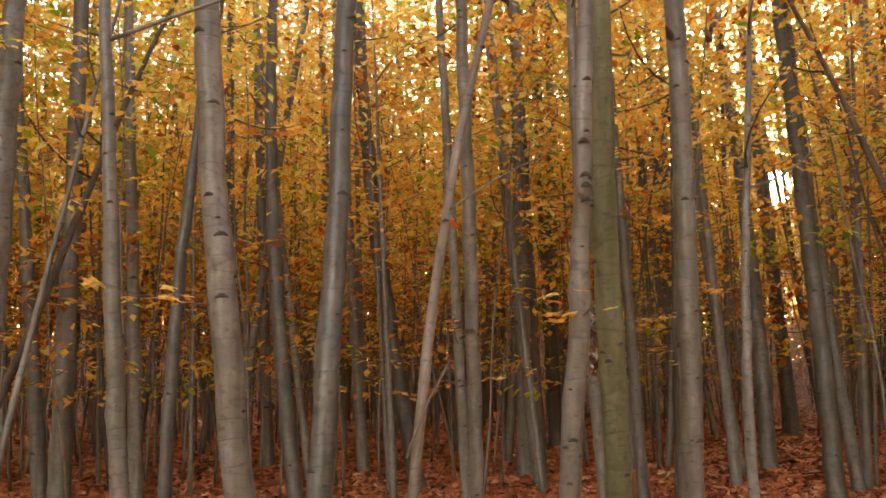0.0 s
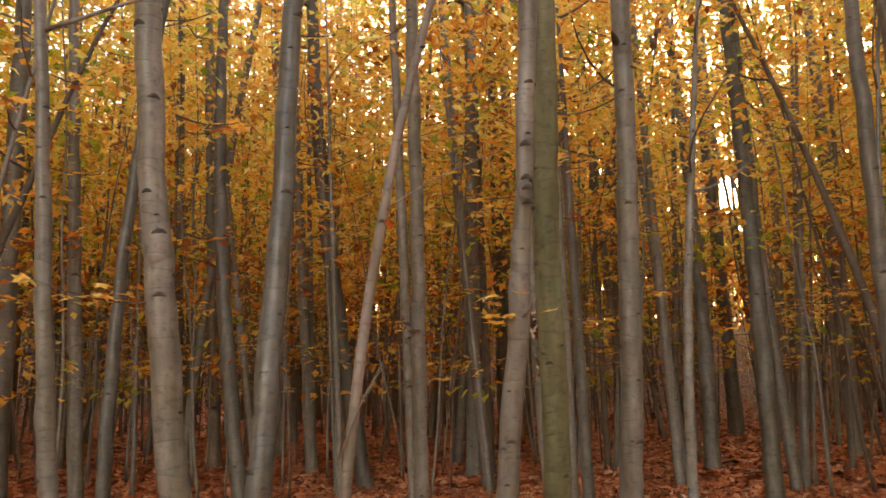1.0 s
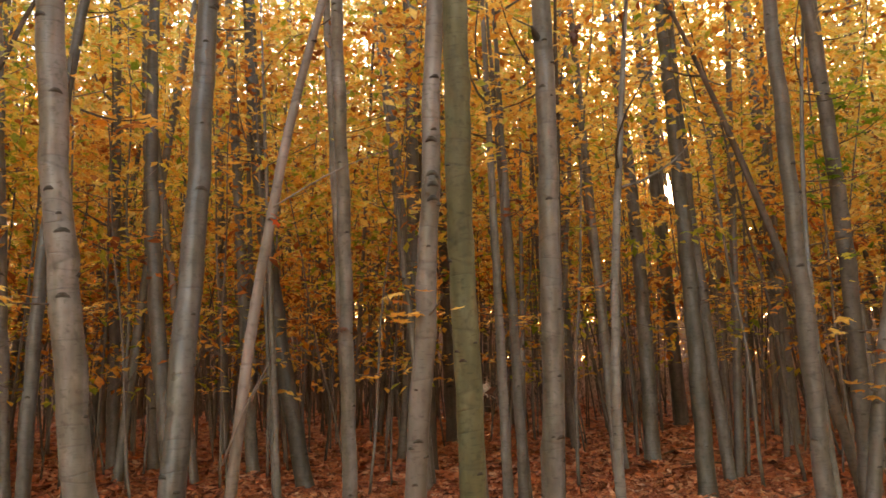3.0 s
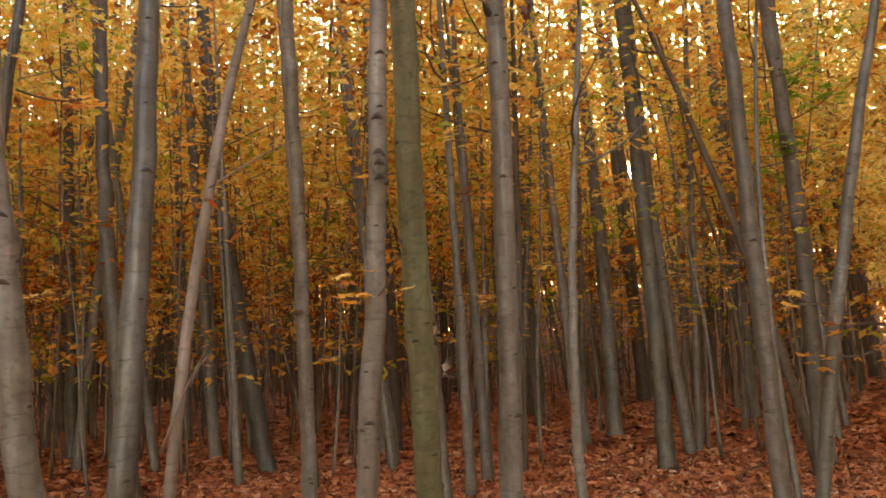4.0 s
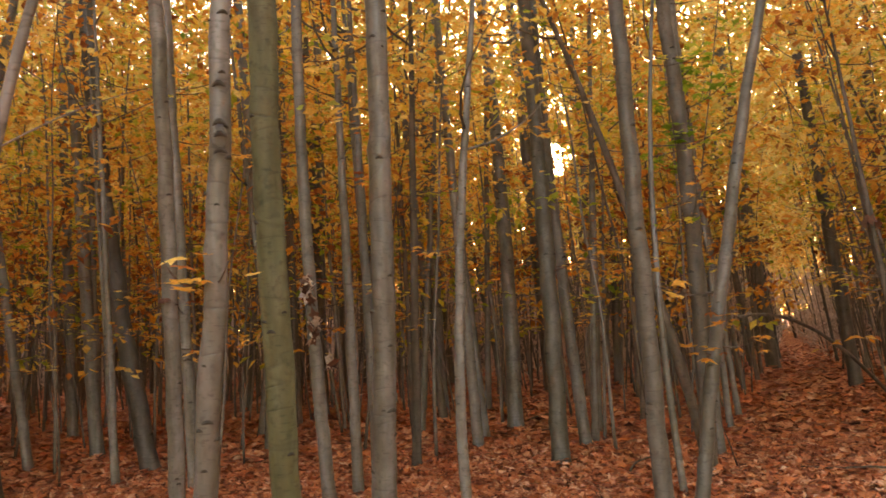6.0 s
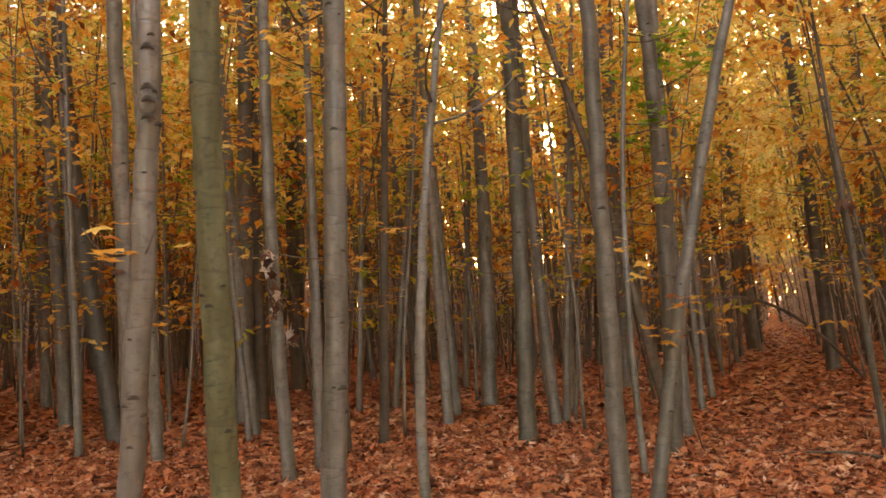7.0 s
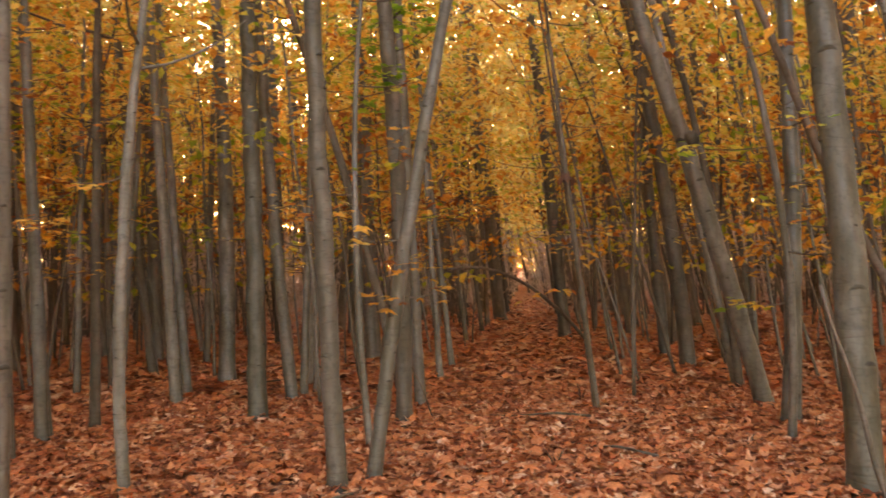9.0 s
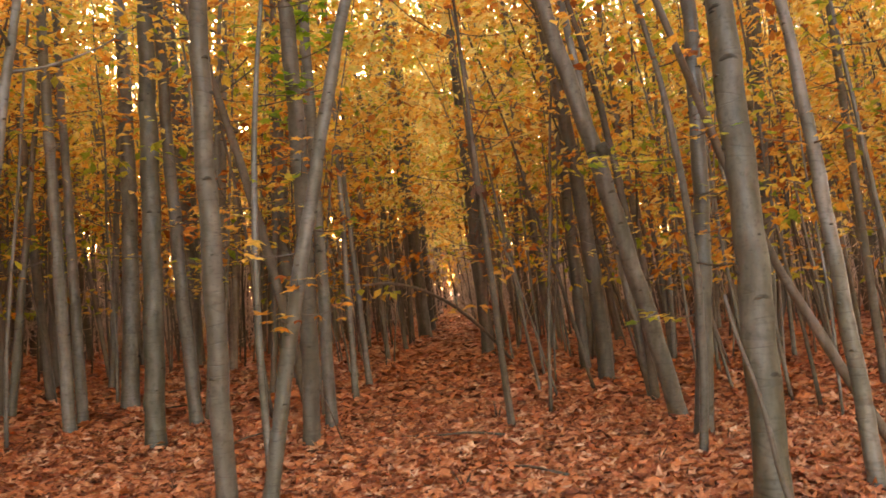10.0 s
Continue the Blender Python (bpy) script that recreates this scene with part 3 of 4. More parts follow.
standing_tree(9.95, 0.72, 0.031, 2.6, (-0.087, -0.475), (-0.203, 1.033), (0, 0), 6.4, 8.0, BARK_GREY, 8, "thin curved sapling against an upright tree")
standing_tree(8.43, 0.05, 0.117, 1.6, (1.031, 0.141), (0.009, 0.205), (0, 0), 5.6, 16.0, BARK_SAGE, 30, "thick pale grey-green tree beside the path")
standing_tree(9.01, -0.60, 0.053, 2.0, (0.441, 0.472), (0.015, 0.122), (0, 0), 5.9, 8.2, BARK_GREY, 34, "slender leaning tree with dark branch knots")
standing_tree(23.10, 0.87, 0.129, 2.6, (0.066, -0.842), (-0.018, 0.383), (0, 0), 9.0, 16.7, BARK_TAUPE, 8, "slender grey-barked tree with a tall trunk")
standing_tree(16.68, 3.66, 0.098, 1.2, (0.102, 0.318), (0, 0), (0, 0), 9.0, 14.9, BARK_TAUPE, 8, "slender grey-barked tree with a tall trunk")
standing_tree(14.91, 2.82, 0.113, 1.6, (-0.683, 0.096), (-0.102, 0.285), (0, 0), 9.0, 15.8, BARK_TAUPE, 8, "slender grey-barked tree with a tall trunk")
standing_tree(13.13, 1.76, 0.064, 0.8, (-0.355, 0.786), (0, 0), (0, 0), 8.1, 12.8, BARK_PALE, 4, "pale leaning tree at the path edge")
standing_tree(-0.20, 10.09, 0.045, 3.2, (2.144, 0.031), (-0.785, -0.0), (0.382, 0.007), 7.3, 9, BARK_BROWN, 3, "dark slanting sapling leaning across its neighbours")
standing_tree(1.17, 12.33, 0.134, 3.0, (-0.006, 0.0), (0, 0), (0, 0), 8.4, 17.0, BARK_GREY, 3, "tall grey-brown tree deeper in the wood")
standing_tree(2.11, 11.91, 0.091, 3.0, (-0.238, 0.034), (0, 0), (0, 0), 8.2, 14.5, BARK_GREY, 8, "slender grey-barked tree with a tall trunk")
standing_tree(0.24, 9.08, 0.114, 5.0, (0.065, 0.003), (0, 0), (0, 0), 6.8, 15.8, BARK_GREY, 8, "slender grey-barked tree with a tall trunk")
standing_tree(0.21, 5.82, 0.017, 3.2, (0.802, -0.04), (0.114, -0.005), (0, 0), 5.1, 6.5, BARK_GREY, 2, "thin straight young tree among thicker ones")
standing_tree(0.99, 12.94, 0.100, 2.4, (-0.497, 0.023), (0, 0), (0, 0), 8.7, 15.0, BARK_GREY, 8, "slender grey-barked tree with a tall trunk")
standing_tree(7.82, 10.88, 0.101, 6.0, (0.056, -0.038), (0, 0), (0, 0), 8.6, 15.1, BARK_GREY, 8, "slender grey-barked tree with a tall trunk")
standing_tree(9.95, 4.81, 0.039, 4.4, (-0.637, 0.665), (-0.24, 0.287), (0, 0), 6.5, 8.5, BARK_BROWN, 1, "thin dark bent sapling arching sideways")
standing_tree(8.26, 4.11, 0.032, 1.6, (0.159, 0.615), (0.39, -0.347), (0, 0), 6.2, 8.0, BARK_PALE, 2, "thin straight young tree among thicker ones")
standing_tree(5.88, 12.88, 0.097, 2.4, (-0.25, 0.095), (0, 0), (0, 0), 9.0, 14.8, BARK_GREY, 3, "tall grey-brown tree deeper in the wood")
standing_tree(5.12, 10.06, 0.045, 1.6, (-0.145, 0.058), (0, 0), (0, 0), 7.6, 7.7, BARK_GREY, 2, "thin straight young tree among thicker ones")
standing_tree(4.81, 12.53, 0.067, 1.6, (-0.572, 0.171), (0, 0), (0, 0), 8.8, 13.0, BARK_GREY, 2, "thin straight young tree among thicker ones")
standing_tree(4.30, 15.75, 0.107, 3.0, (-0.06, 0.012), (0, 0), (0, 0), 9.0, 15.4, BARK_GREY, 3, "tall grey-brown tree deeper in the wood")
standing_tree(6.60, 16.28, 0.099, 1.4, (-0.103, 0.035), (0, 0), (0, 0), 9.0, 15.0, BARK_GREY, 8, "slender grey-barked tree with a tall trunk")
standing_tree(13.19, 13.13, 0.099, 1.6, (0.129, -0.118), (0, 0), (0, 0), 9.0, 14.9, BARK_GREY, 8, "slender grey-barked tree with a tall trunk")
standing_tree(17.31, 13.32, 0.138, 5.8, (-0.603, -0.235), (0, 0), (0, 0), 9.0, 17.3, BARK_GREY, 3, "tall grey-brown tree deeper in the wood")
standing_tree(10.63, 6.94, 0.046, 2.8, (0.171, -0.231), (0, 0), (0, 0), 8.0, 7.8, BARK_GREY, 2, "thin straight young tree among thicker ones")
standing_tree(11.02, 7.07, 0.025, 1.2, (0.185, -0.255), (0, 0), (0, 0), 8.2, 6.5, BARK_GREY, 2, "thin straight young tree among thicker ones")
standing_tree(19.64, 12.92, 0.121, 2.0, (0.101, -0.144), (0, 0), (0, 0), 9.0, 16.2, BARK_GREY, 3, "tall grey-brown tree deeper in the wood")
standing_tree(14.54, 8.56, 0.117, 5.8, (0.032, 0.116), (0, 0), (0, 0), 9.0, 16.0, BARK_GREY, 3, "tall grey-brown tree deeper in the wood")
standing_tree(25.43, 11.34, 0.177, 5.4, (-0.96, -0.047), (0, 0), (0, 0), 9.0, 19.6, BARK_GREY, 3, "tall grey-brown tree deeper in the wood")
standing_tree(7.93, 7.65, 0.047, 3.0, (-0.282, -0.605), (0, 0), (0, 0), 7.2, 7.8, BARK_BROWN, 5, "thin dark reddish-brown tree")
standing_tree(9.88, 8.36, 0.064, 3.0, (0.973, 1.472), (0, 0), (0, 0), 8.2, 12.8, BARK_GREY, 8, "slender grey-barked tree with a tall trunk")
standing_tree(2.89, 12.25, 0.033, 1.4, (-0.036, 0.007), (0, 0), (0, 0), 8.4, 7.0, BARK_GREY, 2, "thin straight young tree among thicker ones")
standing_tree(4.80, 14.82, 0.110, 1.4, (-0.173, 0.051), (0, 0), (0, 0), 9.0, 15.6, BARK_GREY, 8, "slender grey-barked tree with a tall trunk")
standing_tree(8.03, 19.18, 0.075, 1.2, (-0.119, 0.047), (0, 0), (0, 0), 9.0, 13.5, BARK_GREY, 2, "thin straight young tree among thicker ones")
standing_tree(5.92, 12.97, 0.060, 1.4, (-0.072, 0.031), (0, 0), (0, 0), 9.0, 8.6, BARK_GREY, 2, "thin straight young tree among thicker ones")
standing_tree(5.24, 10.45, 0.032, 1.4, (-0.201, 0.092), (0, 0), (0, 0), 7.8, 6.9, BARK_GREY, 2, "thin straight young tree among thicker ones")
standing_tree(11.05, 14.42, 0.134, 5.2, (-0.048, 0.035), (0, 0), (0, 0), 9.0, 17.1, BARK_BROWN, 3, "tall grey-brown tree deeper in the wood")
standing_tree(9.47, 8.10, 0.071, 2.0, (-0.142, 0.156), (0, 0), (0, 0), 8.0, 13.2, BARK_GREY, 8, "slender grey-barked tree with a tall trunk")
standing_tree(17.93, 13.91, 0.153, 2.2, (0.191, 0.231), (0, 0), (0, 0), 9.0, 18.2, BARK_GREY, 3, "tall grey-brown tree deeper in the wood")
standing_tree(11.47, 7.53, 0.052, 3.8, (0.139, -0.203), (0, 0), (0, 0), 8.5, 8.1, BARK_GREY, 2, "thin straight young tree among thicker ones")
standing_tree(13.15, 12.89, 0.113, 3.2, (-0.052, 0.042), (0, 0), (0, 0), 9.0, 15.8, BARK_GREY, 3, "tall grey-brown tree deeper in the wood")
standing_tree(10.14, 10.12, 0.056, 1.2, (0.378, -0.273), (0, 0), (0, 0), 9.0, 8.4, BARK_GREY, 8, "slender grey-barked tree with a tall trunk")
standing_tree(13.26, 11.63, 0.064, 1.4, (0.189, -0.168), (0, 0), (0, 0), 9.0, 12.8, BARK_GREY, 2, "thin straight young tree among thicker ones")
standing_tree(12.96, 1.71, 0.046, 3.6, (0.169, 0.248), (-0.085, 0.517), (0, 0), 8.0, 10, BARK_BROWN, 2, "dark thin leaning tree with brown bark")
standing_tree(18.03, 2.38, 0.038, 3.8, (0.135, 0.163), (-0.079, 0.584), (0, 0), 9.0, 7.3, BARK_GREY, 2, "thin straight young tree among thicker ones")
standing_tree(18.02, 2.34, 0.051, 2.6, (-0.008, 0.047), (0, 0), (0, 0), 9.0, 8.1, BARK_GREY, 2, "thin straight young tree among thicker ones")
standing_tree(17.04, 0.56, 0.092, 4.2, (0.005, -0.078), (0, 0), (0, 0), 9.0, 14.5, BARK_GREY, 8, "slender grey-barked tree with a tall trunk")
standing_tree(12.64, -1.22, 0.028, 2.8, (0.058, 0.67), (0, 0), (0, 0), 7.8, 6.7, BARK_GREY, 2, "thin straight young tree among thicker ones")
standing_tree(18.32, 0.27, 0.040, 0.8, (-0.008, 0.205), (0, 0), (0, 0), 9.0, 7.4, BARK_GREY, 2, "thin straight young tree among thicker ones")
standing_tree(5.61, 8.93, 0.071, 1.0, (-0.289, -0.186), (0, 0), (0, 0), 7.1, 13.3, BARK_GREY, 8, "slender grey-barked tree with a tall trunk")
standing_tree(8.11, 10.93, 0.135, 0.8, (-0.071, 0.04), (0, 0), (0, 0), 8.7, 17.1, BARK_BROWN, 3, "thick brown tree deeper in the wood")
standing_tree(6.94, 9.16, 0.048, 1.0, (-0.394, 0.218), (0, 0), (0, 0), 7.6, 7.9, BARK_PALE, 3, "thin pale leaning young tree")
standing_tree(11.18, 14.63, 0.128, 1.4, (0.107, -0.068), (0, 0), (0, 0), 9.0, 16.7, BARK_GREY, 8, "slender grey-barked tree with a tall trunk")
standing_tree(9.59, 10.36, 0.048, 1.2, (0.153, -0.112), (0, 0), (0, 0), 8.9, 7.9, BARK_GREY, 1, "thin straight young tree among thicker ones")
standing_tree(10.14, 10.29, 0.050, 1.2, (-0.038, 0.03), (0, 0), (0, 0), 9.0, 8.0, BARK_BROWN, 1, "thin straight young tree among thicker ones")


# ---- things on and beside the trees ----
rng = np.random.default_rng(77)


def off_foot(tree, place):
    return Vector(place) - tree.location


leafy_twig(knotty_tree, off_foot(knotty_tree, (3.22, 3.62, 2.0)), off_foot(knotty_tree, (3.16, 3.25, 2.1)), 4, 0.12, FOLIAGE, rng)
leafy_twig(knotty_tree, off_foot(knotty_tree, (3.16, 3.6, 2.0)), off_foot(knotty_tree, (2.88, 3.36, 2.1)), 5, 0.12, FOLIAGE, rng)
for place in ((9.2, 4.85, 4.3), (9.1, 4.3, 4.45), (9.3, 3.75, 4.25), (8.9, 4.2, 3.75), (9.3, 4.6, 3.95), (9.0, 3.9, 4.6), (9.5, 5.0, 3.6)):
    leafy_twig(green_tree, off_foot(green_tree, (9.15, 4.3, place[2] - 0.3)), off_foot(green_tree, place), 20, 0.14, GREEN_LEAF, rng)
for place in ((7.15, 2.95, 1.75), (7.3, 3.3, 1.5), (7.7, 2.9, 1.55), (7.2, 3.6, 2.0)):
    leafy_twig(tilted_tree, off_foot(tilted_tree, (7.5, 3.2, place[2] - 0.1)), off_foot(tilted_tree, place), 6, 0.14, FOLIAGE, rng)
for place in ((10.2, 0.3, 2.5), (10.4, 1.5, 2.75), (10.3, 0.9, 2.3), (10.6, 1.9, 2.9), (10.1, 1.2, 1.3), (10.5, 0.5, 3.3)):
    leafy_twig(upright_tree, off_foot(upright_tree, (10.98, 0.85, place[2] - 0.1)), off_foot(upright_tree, place), 12, 0.14, FOLIAGE_GREEN, rng)
for place in ((0.9, 5.2, 2.3), (2.3, 5.6, 3.6)):
    leafy_twig(thick_tree, off_foot(thick_tree, (1.75, 5.42, place[2] - 0.1)), off_foot(thick_tree, place), 9, 0.14, FOLIAGE, rng)
# the pink sapling's bare side twigs and its one red leaf
for a, b, r in (((2.07, 2.91, 2.4), (2.62, 2.8, 2.7), 0.004), ((1.9, 3.03, 1.35), (2.04, 2.88, 1.75), 0.006), ((1.99, 2.95, 1.6), (2.08, 2.93, 1.72), 0.004)):
    v, f = tube([tuple(off_foot(pink_sapling, Vector(a).lerp(Vector(b), s)) + Vector((0, 0, 0.03 * math.sin(3 * s)))) for s in np.linspace(0, 1, 6)], np.linspace(r, r * 0.4, 6), 6, rng)
    part("twig", mesh_of("twig", v, f, BARK_PINK), pink_sapling, "bare thin side twig")
v, t = lobed([off_foot(pink_sapling, (2.06, 2.87, 2.36)), off_foot(pink_sapling, (2.07, 2.88, 2.33))], 0.048, rng, 1.2)
part("red_leaf", quick_mesh("red_leaf", v, t, RED_LEAF), pink_sapling, "small red leaf against the stem")
# withered leaves hanging on the shaggy tree
for place in ((5.6, 6.36, 2.2), (5.62, 6.4, 2.12), (5.68, 6.35, 1.84), (5.69, 6.36, 1.74), (5.77, 6.3, 1.42)):
    for size, mat, words in ((0.11, DRY_LEAF, "pale curled withered leaves"), (0.12, DARK_LEAF, "dark shrivelled leaves")):
        p = np.array(off_foot(shaggy_tree, place))[None] + rng.normal(0, 1, (4, 3)) * (0.03, 0.03, 0.06)
        v, t = lobed(p, size, rng, 1.0)
        part("withered_leaf", quick_mesh("withered_leaf", v, t, mat), shaggy_tree, words)
# dark withered clumps caught on other stems
for tree, place, count, size in ((silver_tree, (5.08, 4.07, 4.27), 11, 0.075), (narrow_tree, (4.17, 6.38, 2.1), 9, 0.08), (path_sapling, (10.86, 3.11, 2.65), 8, 0.1), (path_sapling, (10.9, 3.2, 2.2), 4, 0.07)):
    p = np.array(off_foot(tree, place))[None] + rng.normal(0, 1, (count, 3)) * (0.05, 0.05, 0.035)
    v, t = lobed(p, size, rng, 0.8)
    part("withered_leaf", quick_mesh("withered_leaf", v, t, DARK_LEAF), tree, "clump of dark withered leaves")
# the leaning tree's dark knot
bm = bmesh.new()
bmesh.ops.create_icosphere(bm, subdivisions=2, radius=0.085)
for w in bm.verts:
    w.co *= 1 + 0.35 * noise.noise(w.co * 14)
me = bpy.data.meshes.new("knot")
bm.to_mesh(me)
bm.free()
me.materials.append(BARK_SCAR)
part("knot", me, leaning_tree, "black swollen branch knot", Matrix.Translation(off_foot(leaning_tree, (11.25, 1.77, 3.02))))
# the knotty tree's swollen eye
bm = bmesh.new()
bmesh.ops.create_icosphere(bm, subdivisions=2, radius=0.05)
for w in bm.verts:
    w.co = Vector((w.co.x * 0.9, w.co.y * 0.75, w.co.z * 1.5)) * (1 + 0.25 * noise.noise(w.co * 30))
me = bpy.data.meshes.new("knot")
bm.to_mesh(me)
bm.free()
me.materials.append(BARK_PALE)
part("knot", me, knotty_tree, "swollen bark knot", Matrix.Translation(off_foot(knotty_tree, (3.17, 3.345, 2.69))))
for z in (2.62, 2.7, 2.76, 2.95):
    part("branch_scar", SCAR, knotty_tree, m=Matrix.Translation(off_foot(knotty_tree, (3.15, 3.305, z))) @ Matrix.Rotation(radians(-37), 4, "Z") @ Matrix.Diagonal((0.7, 1.2, 0.9, 1)))
# the silver tree's torn branch stub
v, f = tube([tuple(off_foot(silver_tree, (4.78 - 0.11 * s, 4.2 - 0.07 * s, 4.2 + 0.05 * s))) for s in np.linspace(0, 1, 4)], (0.03, 0.026, 0.02, 0.008), 7, rng, 0.2)
part("branch_stub", mesh_of("branch_stub", v, f, BARK_SCAR), silver_tree, "torn dark branch stub")


def stick(name, points, r0, r1, mat, label, category):
    """A fallen or leaning stick with uneven girth and a few knobs."""
    v, f = tube(points, np.linspace(r0, r1, len(points)), 9, rng, 0.08, 5)
    return tagged(new(name, mesh_of(name, v, f, mat)), label, category)


bends = [Vector(p) for p in ((10.5, -0.83, -0.03), (10.3, -0.39, 0.79), (10.1, 0.0, 1.59), (9.85, 0.4, 2.62), (9.65, 0.61, 3.33), (9.5, 0.81, 3.97), (9.35, 1.0, 4.6))]
pole = [tuple(bends[i].lerp(bends[i + 1], s)) for i in range(6) for s in (0, 0.25, 0.5, 0.75)] + [tuple(bends[-1])]
stick("leaning_pole", pole, 0.05, 0.026, BARK_PINK, "long dead pinkish pole leaning across other trunks", "dead branch")
a, b = Vector((8.15, -0.1, 0.0)), Vector((8.26, 0.26, 1.45))
stick("leaning_stick", [tuple(a.lerp(b, s) + Vector((0, 0.012 * math.sin(9 * s), 0))) for s in np.linspace(0, 1, 14)], 0.02, 0.012, BARK_PINK, "knobbly bare stick propped against the thick tree", "dead branch")
arch = [(11.8 + 5.2 * s, 5.25 + 0.65 * s - 0.36 * s * s, 1.67 + 0.365 * s - 1.506 * s * s) for s in np.linspace(0, 1.28, 16)]
stick("arching_branch", arch, 0.02, 0.036, BARK_PINK, "bare branch arching low over the path", "dead branch")
a, b = Vector((9.8, 4.38, 0.03)), Vector((9.16, 4.22, 0.66))
stick("leaning_twig", [tuple(a.lerp(b, s) + Vector((0, 0, 0.05 * math.sin(3 * s)))) for s in np.linspace(0, 1, 10)], 0.009, 0.005, BARK_PINK, "bare pale twig propped against a tree foot", "twig")
for x, y, turn, length in ((9.6, 5.4, 20, 1.6), (11.5, 7.9, -35, 1.2), (8.9, 2.0, 70, 0.9), (6.7, 3.2, 15, 0.7), (10.1, 3.2, 100, 1.1), (12.8, 9.5, 10, 1.8), (8.2, -0.4, 80, 0.7)):
    pts = [(x + length * (s - 0.5) * math.cos(radians(turn)), y + length * (s - 0.5) * math.sin(radians(turn)) + 0.04 * math.sin(7 * s), land(x, y) + 0.075 + 0.02 * math.sin(5 * s)) for s in np.linspace(0, 1, 10)]
    stick("fallen_stick", pts, 0.014, 0.006, BARK_BROWN, "thin dark stick lying among fallen leaves", "stick")


def sprout(x, y, count, tall, mat):
    """A tuft of thin dead shoots standing in the leaves."""
    root = new("sprout")
    root.location = (x, y, land(x, y) + 0.01)
    tagged(root, "tuft of thin dark dead shoots among fallen leaves", "plant")
    for _ in range(count):
        az, lean, high = rng.uniform(0, 6.283), rng.uniform(0.1, 0.6), tall * rng.uniform(0.5, 1)
        pts = [(0.02 * math.cos(az) + lean * high * s**1.5 * math.cos(az), 0.02 * math.sin(az) + lean * high * s**1.5 * math.sin(az), high * s) for s in np.linspace(0, 1, 5)]
        v, f = tube(pts, np.linspace(0.005, 0.002, 5), 5, rng)
        part("shoot", mesh_of("shoot", v, f, mat), root)


for x, y, count, tall in ((8.33, 2.3, 8, 0.16), (7.62, 4.58, 6, 0.2), (11.4, 3.25, 6, 0.22), (9.58, 1.04, 5, 0.14), (10.42, 0.56, 6, 0.2)):
    sprout(x, y, count, tall, BARK_BROWN)


# ---- the wood behind ----
def wood_tree(k):
    """A tree of the wood's depth: stem, limbs and a loose crown that begins low."""
    rng = np.random.default_rng(100 + k)
    lean = rng.normal(0, 0.28, 2)
    axis = stem_axis((lean[0], lean[1]), tuple(rng.normal(0, 0.1, 2)), (0, 0), 8)
    radius = (0.085, 0.045, 0.022, 0.07, 0.032, 0.058, 0.02, 0.095, 0.042, 0.027)[k]
    height = rng.uniform(13.5, 18.5) if radius > 0.038 else rng.uniform(7.5, 10)
    tree = new("tree")
    zs = np.r_[0, 0.08, 0.2, np.arange(0.5, height, 0.5), height]
    rad = [max(0.005, radius * (1 - min(1, z / height) ** 1.3) ** 0.8 * (1 + 0.25 * math.exp(-z / 0.15))) for z in zs]
    mat = BARK_GREY if k == 3 else BARK_UMBER
    v, f = tube([(*axis(z), z) for z in zs], rad, 9, rng, 0.04, 4)
    part("trunk", mesh_of("trunk", v, f, mat), tree)
    for _ in range(5):
        limb(tree, axis, rng.uniform(3.0, height * 0.8), rng, rng.uniform(0.8, 1.8), radius * 0.28, mat)
    crown(tree, axis, rng, 2.7, min(height, 15.0), 1.9 if radius > 0.038 else 1.5, 125 if radius > 0.038 else 66, 15, 0.155, FOLIAGE_GREEN if k in (1, 4, 7) else FOLIAGE_GOLD if k in (2, 5, 8) else FOLIAGE, 1.35)
    return tagged(tree, "slim grey-brown forest tree with thin orange-yellow autumn leaves", "tree", "trees of the wood")


PLACES = [(o.location.x, o.location.y) for o in scene.objects if o.name.startswith("tree")]
rng = np.random.default_rng(21)
WAY0, WAY1 = Vector((8.2, 2.4)), Vector((0.905, 0.424))


def on_path(x, y):
    off = Vector((x, y)) - WAY0
    along = off.dot(WAY1)
    return -8 < along < 64 and abs(off.x * WAY1.y - off.y * WAY1.x) < max(0.3, 1.3 - 0.02 * along)


def sunny(x, y):
    """The thin lane through which the low sun shines."""
    dx, dy = x - SUN_EYE[0], y - SUN_EYE[1]
    along, aside = dx * math.sin(SUN_AZ) + dy * math.cos(SUN_AZ), dx * math.cos(SUN_AZ) - dy * math.sin(SUN_AZ)
    return along > 4 and abs(aside) < 0.12 + 0.014 * along


def free_place(near, far, az0, az1, gap):
    for _ in range(400):
        r, a = math.sqrt(rng.uniform(near**2, far**2)), radians(rng.uniform(az0, az1))
        x, y = 1.4 + r * math.sin(a), -0.25 + r * math.cos(a)
        if not on_path(x, y) and not sunny(x, y) and all((x - u) ** 2 + (y - v) ** 2 > gap**2 for u, v in PLACES):
            PLACES.append((x, y))
            return x, y
    return None


kinds = [wood_tree(k) for k in range(10)]
def points_of(tree):
    """All corners of a tree's parts, seen from its foot."""
    pile = []
    for piece in tree.children:
        co = np.empty(len(piece.data.vertices) * 3, "f")
        piece.data.vertices.foreach_get("co", co)
        pile.append(co.reshape(-1, 3))
    return np.concatenate(pile)


SHAPES = [points_of(kind) for kind in kinds]
def planted(x, y, turn, lean):
    """A tree's place, turned and then tipped by lean degrees towards +y."""
    return Matrix.Translation((x, y, land(x, y) - 0.02)) @ Matrix.Rotation(radians(-lean), 4, "X") @ Matrix.Rotation(radians(turn), 4, "Z")


